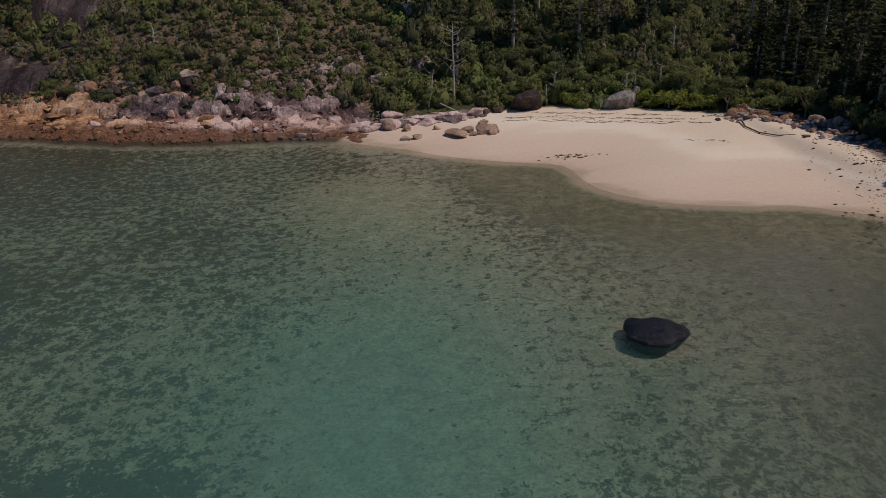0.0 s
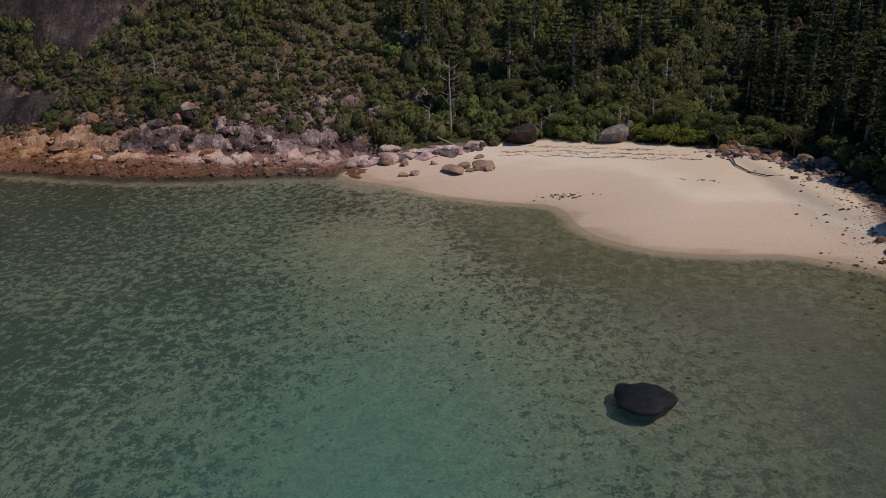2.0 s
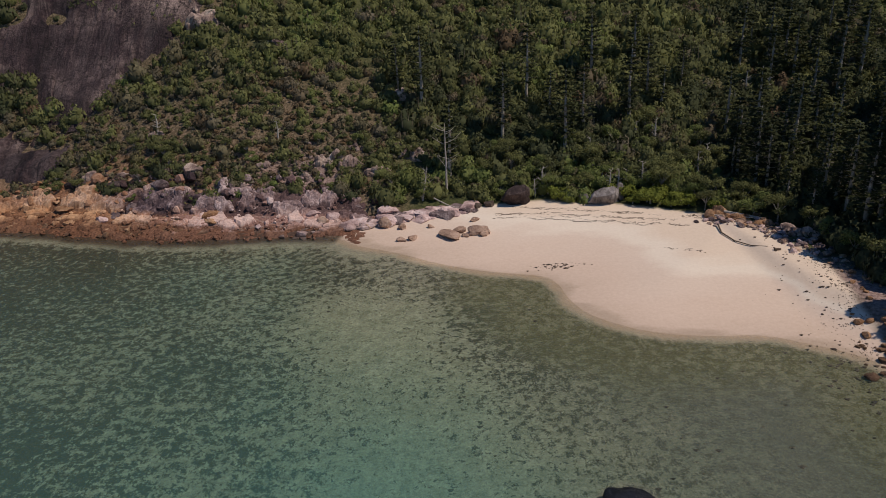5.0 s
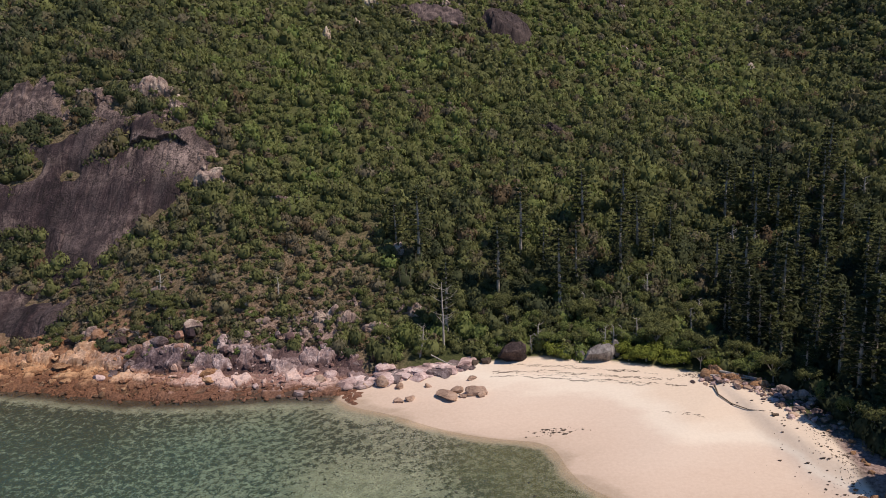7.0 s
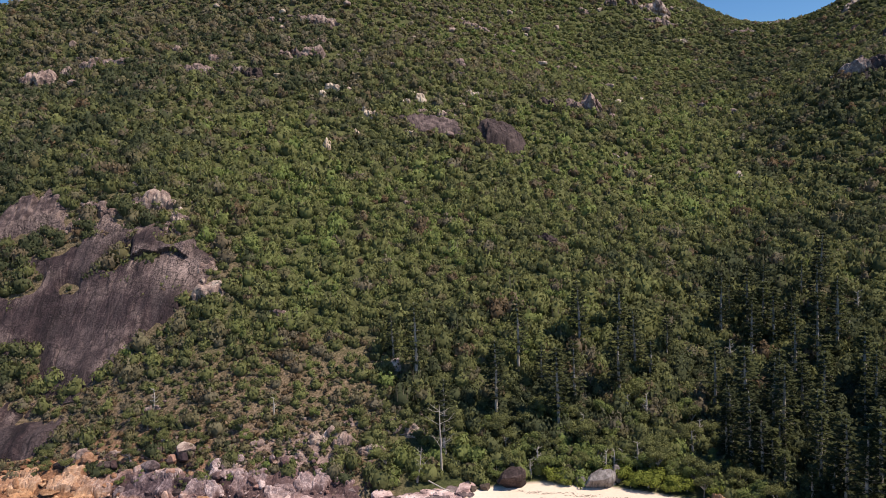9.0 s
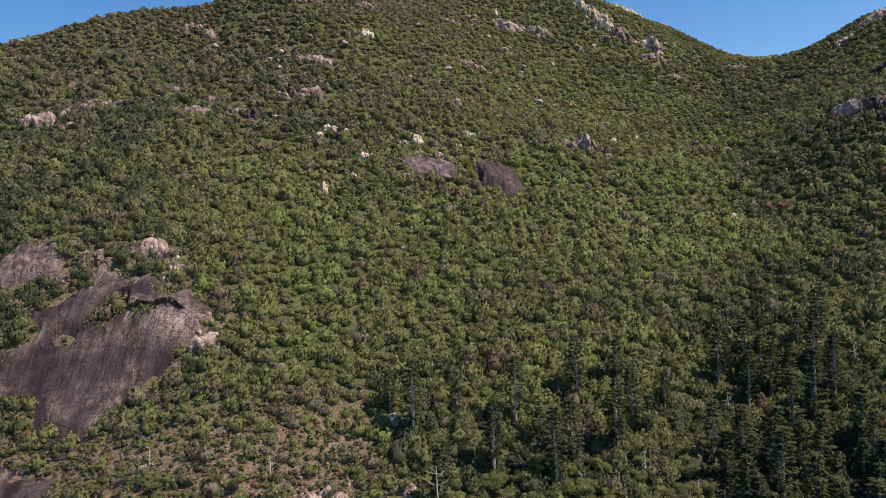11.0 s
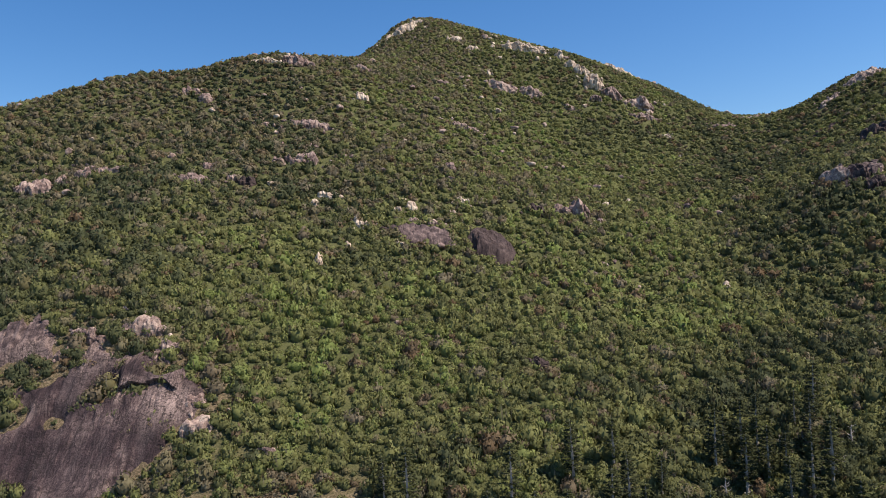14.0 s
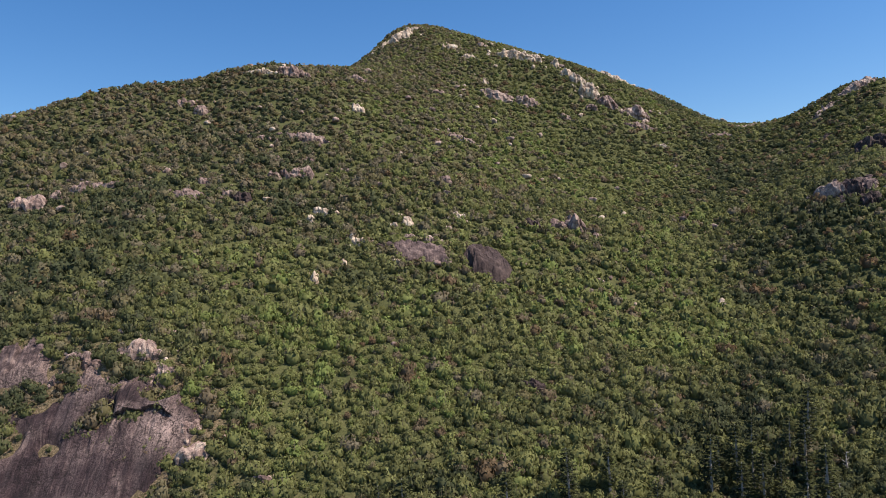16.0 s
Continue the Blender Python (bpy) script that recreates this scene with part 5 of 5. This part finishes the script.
for k, (px, py, w, d, h, mat, lb) in enumerate([
        (-52.0, 126.0, 4.4, 3.0, 3.0, SHORE_PURPLE, "tall pointed purple-brown granite block above the shore"), (-46.0, 128.5, 3.8, 3.0, 3.4, GRANITE_PALE, "large pale weathered granite boulder above the shore"),
        (-61.0, 128.5, 4.2, 3.0, 2.6, GRANITE_DARK, "dark tilted granite block above the shore"), (-69.5, 130.6, 4.2, 3.0, 2.5, GRANITE_DARK, "dark granite block behind the orange slabs"),
        (-75.8, 127.0, 4.8, 2.6, 1.2, SHORE_ORANGE, "flat orange slab lying on the shore"), (-69.4, 125.2, 4.6, 2.6, 1.2, SHORE_ORANGE, "flat orange slab lying on the shore"),
        (-60.7, 119.7, 3.2, 2.2, 1.5, SHORE_PINK, "rounded pale brown boulder on the dark tide band"), (-40.4, 116.5, 3.6, 2.0, 1.3, SHORE_ORANGE, "rounded brown boulder on the shore"),
        (-45.3, 120.6, 1.8, 1.6, 1.5, GRANITE_DARK, "dark boulder on pinkish rock"), (-9.3, 118.2, 4.0, 3.0, 2.2, SHORE_PINK, "flat lavender-pink rock at the top of the beach"),
        (-3.0, 117.0, 5.2, 3.0, 1.6, SHORE_PINK, "flat lavender-pink rock at the top of the beach"), (1.3, 117.4, 3.6, 2.4, 1.5, SHORE_PINK, "flat lavender-pink rock at the top of the beach"),
        (-18.8, 116.6, 2.6, 2.2, 1.9, SHORE_PINK, "rounded pink boulder at the end of the shore rocks"), (-20.3, 115.0, 2.4, 2.0, 1.7, BOULDER_TAN, "rounded tan boulder at the end of the shore rocks"),
        (-15.1, 116.4, 2.2, 1.8, 1.5, SHORE_PINK, "rounded pink boulder at the end of the shore rocks"), (-11.5, 120.4, 2.8, 2.2, 2.0, GRANITE_DARK, "dark boulder behind the pink rocks")]):
    rock("shore_boulder", px, py, (w, d, h), mat, k + 3, 0.3, lb, "boulder", "boulders along the shore", turn=(k * 37) % 50 - 25)

rng = np.random.default_rng(17)
count = 0
for k in range(900):
    px = rng.uniform(-92, -9)
    inland = rng.uniform(-1.0, 13) if px < -20 else rng.uniform(4, 13)
    py = np.interp(px, [-100, -80, -62, -48, -27, -14, -8], [122, 120, 115, 111.6, 111.6, 110, 108]) + inland
    if px > -20 and (py < 112.6 or inland > 11):
        continue
    big = rng.random() < 0.10
    w = rng.uniform(1.5, 2.6) if big else rng.uniform(0.4, 1.3)
    if inland > 7.0:
        mat, lb = (SHORE_PURPLE, "purple-grey jointed shore rock") if px > -70 else (GRANITE_DARK, "dark granite shore rock")
    elif px < -40 + 10 * rng.random():
        mat, lb = SHORE_ORANGE, "orange-brown shore rock with a dark tide band"
    else:
        mat, lb = SHORE_PINK, "pinkish granite shore rock"
    rock("shore_rock", px, py, (w * 1.25, w, w * rng.uniform(0.45, 0.85)), mat, int(rng.integers(8)), 0.42, lb, "rock", "rocks along the shore", turn=rng.uniform(0, 360), tilt=rng.uniform(-15, 15))
    count += 1
    if count >= 110:
        break
for k in range(330):
    px, py = rng.uniform(43, 58), rng.uniform(60, 104)
    edge = np.interp(py, [60, 66, 74, 82, 90, 98, 104], [45, 47, 50, 52.5, 53.5, 51, 47])
    if px < edge - (2.2 if k % 3 == 0 else 0.7) or px > edge + 5:
        continue
    w = 0.25 + 1.1 * rng.random() ** 2
    rock("shore_rock", px, py, (w * 1.3, w, w * 0.7), SHORE_ORANGE if py < 90 else SHORE_PURPLE, k, 0.4, "red-brown angular rock at the shaded beach edge", "rock", "rocks beside the pines", turn=k * 67)
for k in range(70):
    px, py = rng.uniform(-17, 6), 0
    py = np.interp(px, [-17, -12, -6, 2, 6], [111.5, 113.4, 114.6, 115.4, 116.6]) + rng.uniform(0, 3.6)
    w = rng.uniform(0.9, 3.4)
    rock("shore_rock", px, py, (w * 1.3, w, w * 0.42), SHORE_PINK if rng.random() < 0.7 else SHORE_PURPLE, k, 0.4, "low pinkish granite rock in the sand", "rock", "rocks at the top of the beach", turn=k * 67)
for k in range(170):
    along = rng.random() ** 0.8
    px, py = np.interp(along, [0, 0.35, 0.7, 1], [42.5, 47.5, 50.3, 52.5]) + rng.normal(0, 1.2), np.interp(along, [0, 0.35, 0.7, 1], [105, 101.5, 95, 86]) + rng.normal(0, 0.9)
    w = 0.25 + 0.95 * rng.random() ** 2
    rock("beach_rock", px, py, (w * 1.3, w, w * 0.6), (BOULDER_TAN, SHORE_PURPLE, SHORE_PINK)[int(rng.integers(3))], k, 0.35, "broken orange-brown rock piled at the head of the beach", "rock", "rock pile at the head of the beach", turn=k * 41, tilt=rng.uniform(-15, 15))
v, f = rock_shape(77, 9, 0.1, 1)
vs, fs, n = [], [], 0
for k in range(420):
    if k < 320:
        py = rng.uniform(64, 98)
        px = np.interp(py, [60, 66, 74, 82, 90, 98], [44, 46, 49, 51.5, 52.5, 51]) - abs(rng.normal(0, 3.4))
    else:
        px, py = rng.normal(16.5, 1.8), rng.normal(93.6, 0.5)
    w = 0.05 + 0.26 * rng.random() ** 3
    vs.append(v * [w * 1.4, w, w * 0.6] + [px, py, float(ground_height([px], [py])[0])])
    fs.append(f + n)
    n += len(v)
tagged(mesh_object("beach_stones", np.vstack(vs), np.vstack(fs), [STONE_DARK]), "small dark stones and coral rubble scattered on the sand", "pebbles", kind="stuff")
vs, fs, n = [], [], 0
for k in range(820):
    px, py = (rng.uniform(-60, 48), rng.uniform(22, 92)) if k < 520 else (rng.normal(43.5, 2.4), rng.normal(61, 5))
    if edge_distance([px], [py], LAND)[0] > (-1.5 if k < 520 else -0.1) or abs(px) > 14 + 0.63 * py:
        continue
    w = 0.06 + 0.3 * rng.random() ** 3
    vs.append(v * [w * 1.5, w, w * 0.6] + [px, py, float(ground_height([px], [py])[0])])
    fs.append(f + n)
    n += len(v)
tagged(mesh_object("seabed_stones", np.vstack(vs), np.vstack(fs), [STONE_DARK]), "dark stones and coral heads on the sea floor", "stones", kind="stuff")


def wrack(name, points, spread, count, label):
    """A line of dark weed and twigs left by the tide."""
    p = np.array(points, float)
    s, vs, fs, n = np.linspace(0, 1, len(p)), [], [], 0
    for k in range(count):
        q = rng.random()
        if math.sin(q * 31 + len(points)) * math.sin(q * 13) < -0.45:
            continue
        way = np.array([np.interp(q + 0.02, s, p[:, j]) - np.interp(q - 0.02, s, p[:, j]) for j in (0, 1)])
        px, py = np.interp(q, s, p[:, 0]) + rng.normal(0, spread), np.interp(q, s, p[:, 1]) + rng.normal(0, spread * 0.35) + 0.35 * math.sin(q * 23) + 0.2 * math.sin(q * 71)
        a, w = math.atan2(way[1], way[0]) + rng.normal(0, 0.35), rng.uniform(0.06, 0.3)
        pz = float(ground_height([px], [py])[0])
        c, d = math.cos(a), math.sin(a)
        vs.append(np.array([[-c * w, -d * w, 0], [d * 0.05, -c * 0.05, 0.01], [c * w, d * w, 0], [-d * 0.05, c * 0.05, 0.01], [0, 0, 0.05]]) + [px, py, pz])
        fs.append(np.array([[0, 1, 4], [1, 2, 4], [2, 3, 4], [3, 0, 4]]) + n)
        n += 5
    return tagged(mesh_object(name, np.vstack(vs), np.vstack(fs), [DRIFT]), label, "seaweed", kind="stuff")


wrack("seaweed_line", [(9, 112.6), (15, 111.8), (22, 109.4), (27, 108.6), (33, 105.6), (39, 103.8)], 0.25, 420, "thin broken line of dark dry seaweed along the upper beach")
wrack("seaweed_line", [(10, 113.8), (17, 114.0), (23, 111.9), (30, 109.4), (36, 106.9)], 0.3, 360, "thin broken line of dark dry seaweed along the upper beach")
wrack("seaweed_line", [(16, 115.9), (22, 114.9), (29, 112.0), (33, 110.9)], 0.4, 200, "thin broken line of dark dry seaweed along the upper beach")
wrack("seaweed_line", [(9, 114.5), (18, 112), (27, 108.5), (33, 106.5), (38, 104)], 0.25, 200, "broken line of dark dry seaweed along the beach")
wrack("seaweed_line", [(12, 117), (20, 115), (28, 112.5), (36, 109)], 0.25, 150, "broken line of dark dry seaweed along the beach")
wrack("seaweed_line", [(14, 113.6), (24, 111.2), (31, 109.2), (38, 106.4)], 0.3, 120, "faint broken line of dry seaweed along the beach")
wrack("seaweed_line", [(33, 96), (36, 95), (38, 93.5)], 0.15, 40, "short line of dark weed on the sand")
wrack("seaweed_line", [(40, 107.5), (44, 106), (48, 103), (51, 99)], 0.7, 420, "dark twigs and dry weed heaped at the beach edge")

wrack("seaweed_line", [(46.5, 102), (50, 96), (51, 88), (50, 80), (48, 72), (46, 66)], 1.0, 620, "dark leaf litter and twigs under the pines at the beach edge")


def log(points, radii, mat, label):
    p = [(a, b, float(ground_height([a], [b])[0]) + c) for a, b, c in points]
    return tagged(mesh_object("driftwood_log", *tube(p, radii, 8), [mat], smooth=True), label, "driftwood")


log([(43.5, 105.6, 0.4), (46.0, 104.2, 0.3), (48.8, 102.6, 0.35)], [0.16, 0.13, 0.06], DEAD_BARK, "bleached driftwood log on the rock pile")
log([(46.4, 103.0, 0.3), (49.4, 99.6, 0.35), (51.0, 97.6, 0.3)], [0.12, 0.10, 0.05], DRIFT, "dark driftwood branch on the rock pile")
log([(42.9, 102.2, 0.35), (42.4, 99.4, 0.2), (43.2, 96.4, 0.16), (44.6, 93.8, 0.12), (46.2, 92.2, 0.08)], [0.13, 0.11, 0.09, 0.07, 0.03], DRIFT, "long dark crooked driftwood branch lying on the sand")
log([(44.5, 106.5, 0.5), (47, 104.6, 0.4), (50, 102.5, 0.3)], [0.26, 0.22, 0.14], DEAD_BARK, "bleached driftwood log at the foot of the trees")
log([(46.5, 90.9, 0.15), (47.4, 90.8, 0.15)], [0.22, 0.16], DRIFT, "short dark piece of driftwood on the sand")
log([(-1.2, 119.5, 1.8), (1.2, 118.2, 1.0), (3.4, 117.3, 0.4)], [0.12, 0.10, 0.06], DEAD_BARK, "bleached fallen trunk leaning on shore rocks")
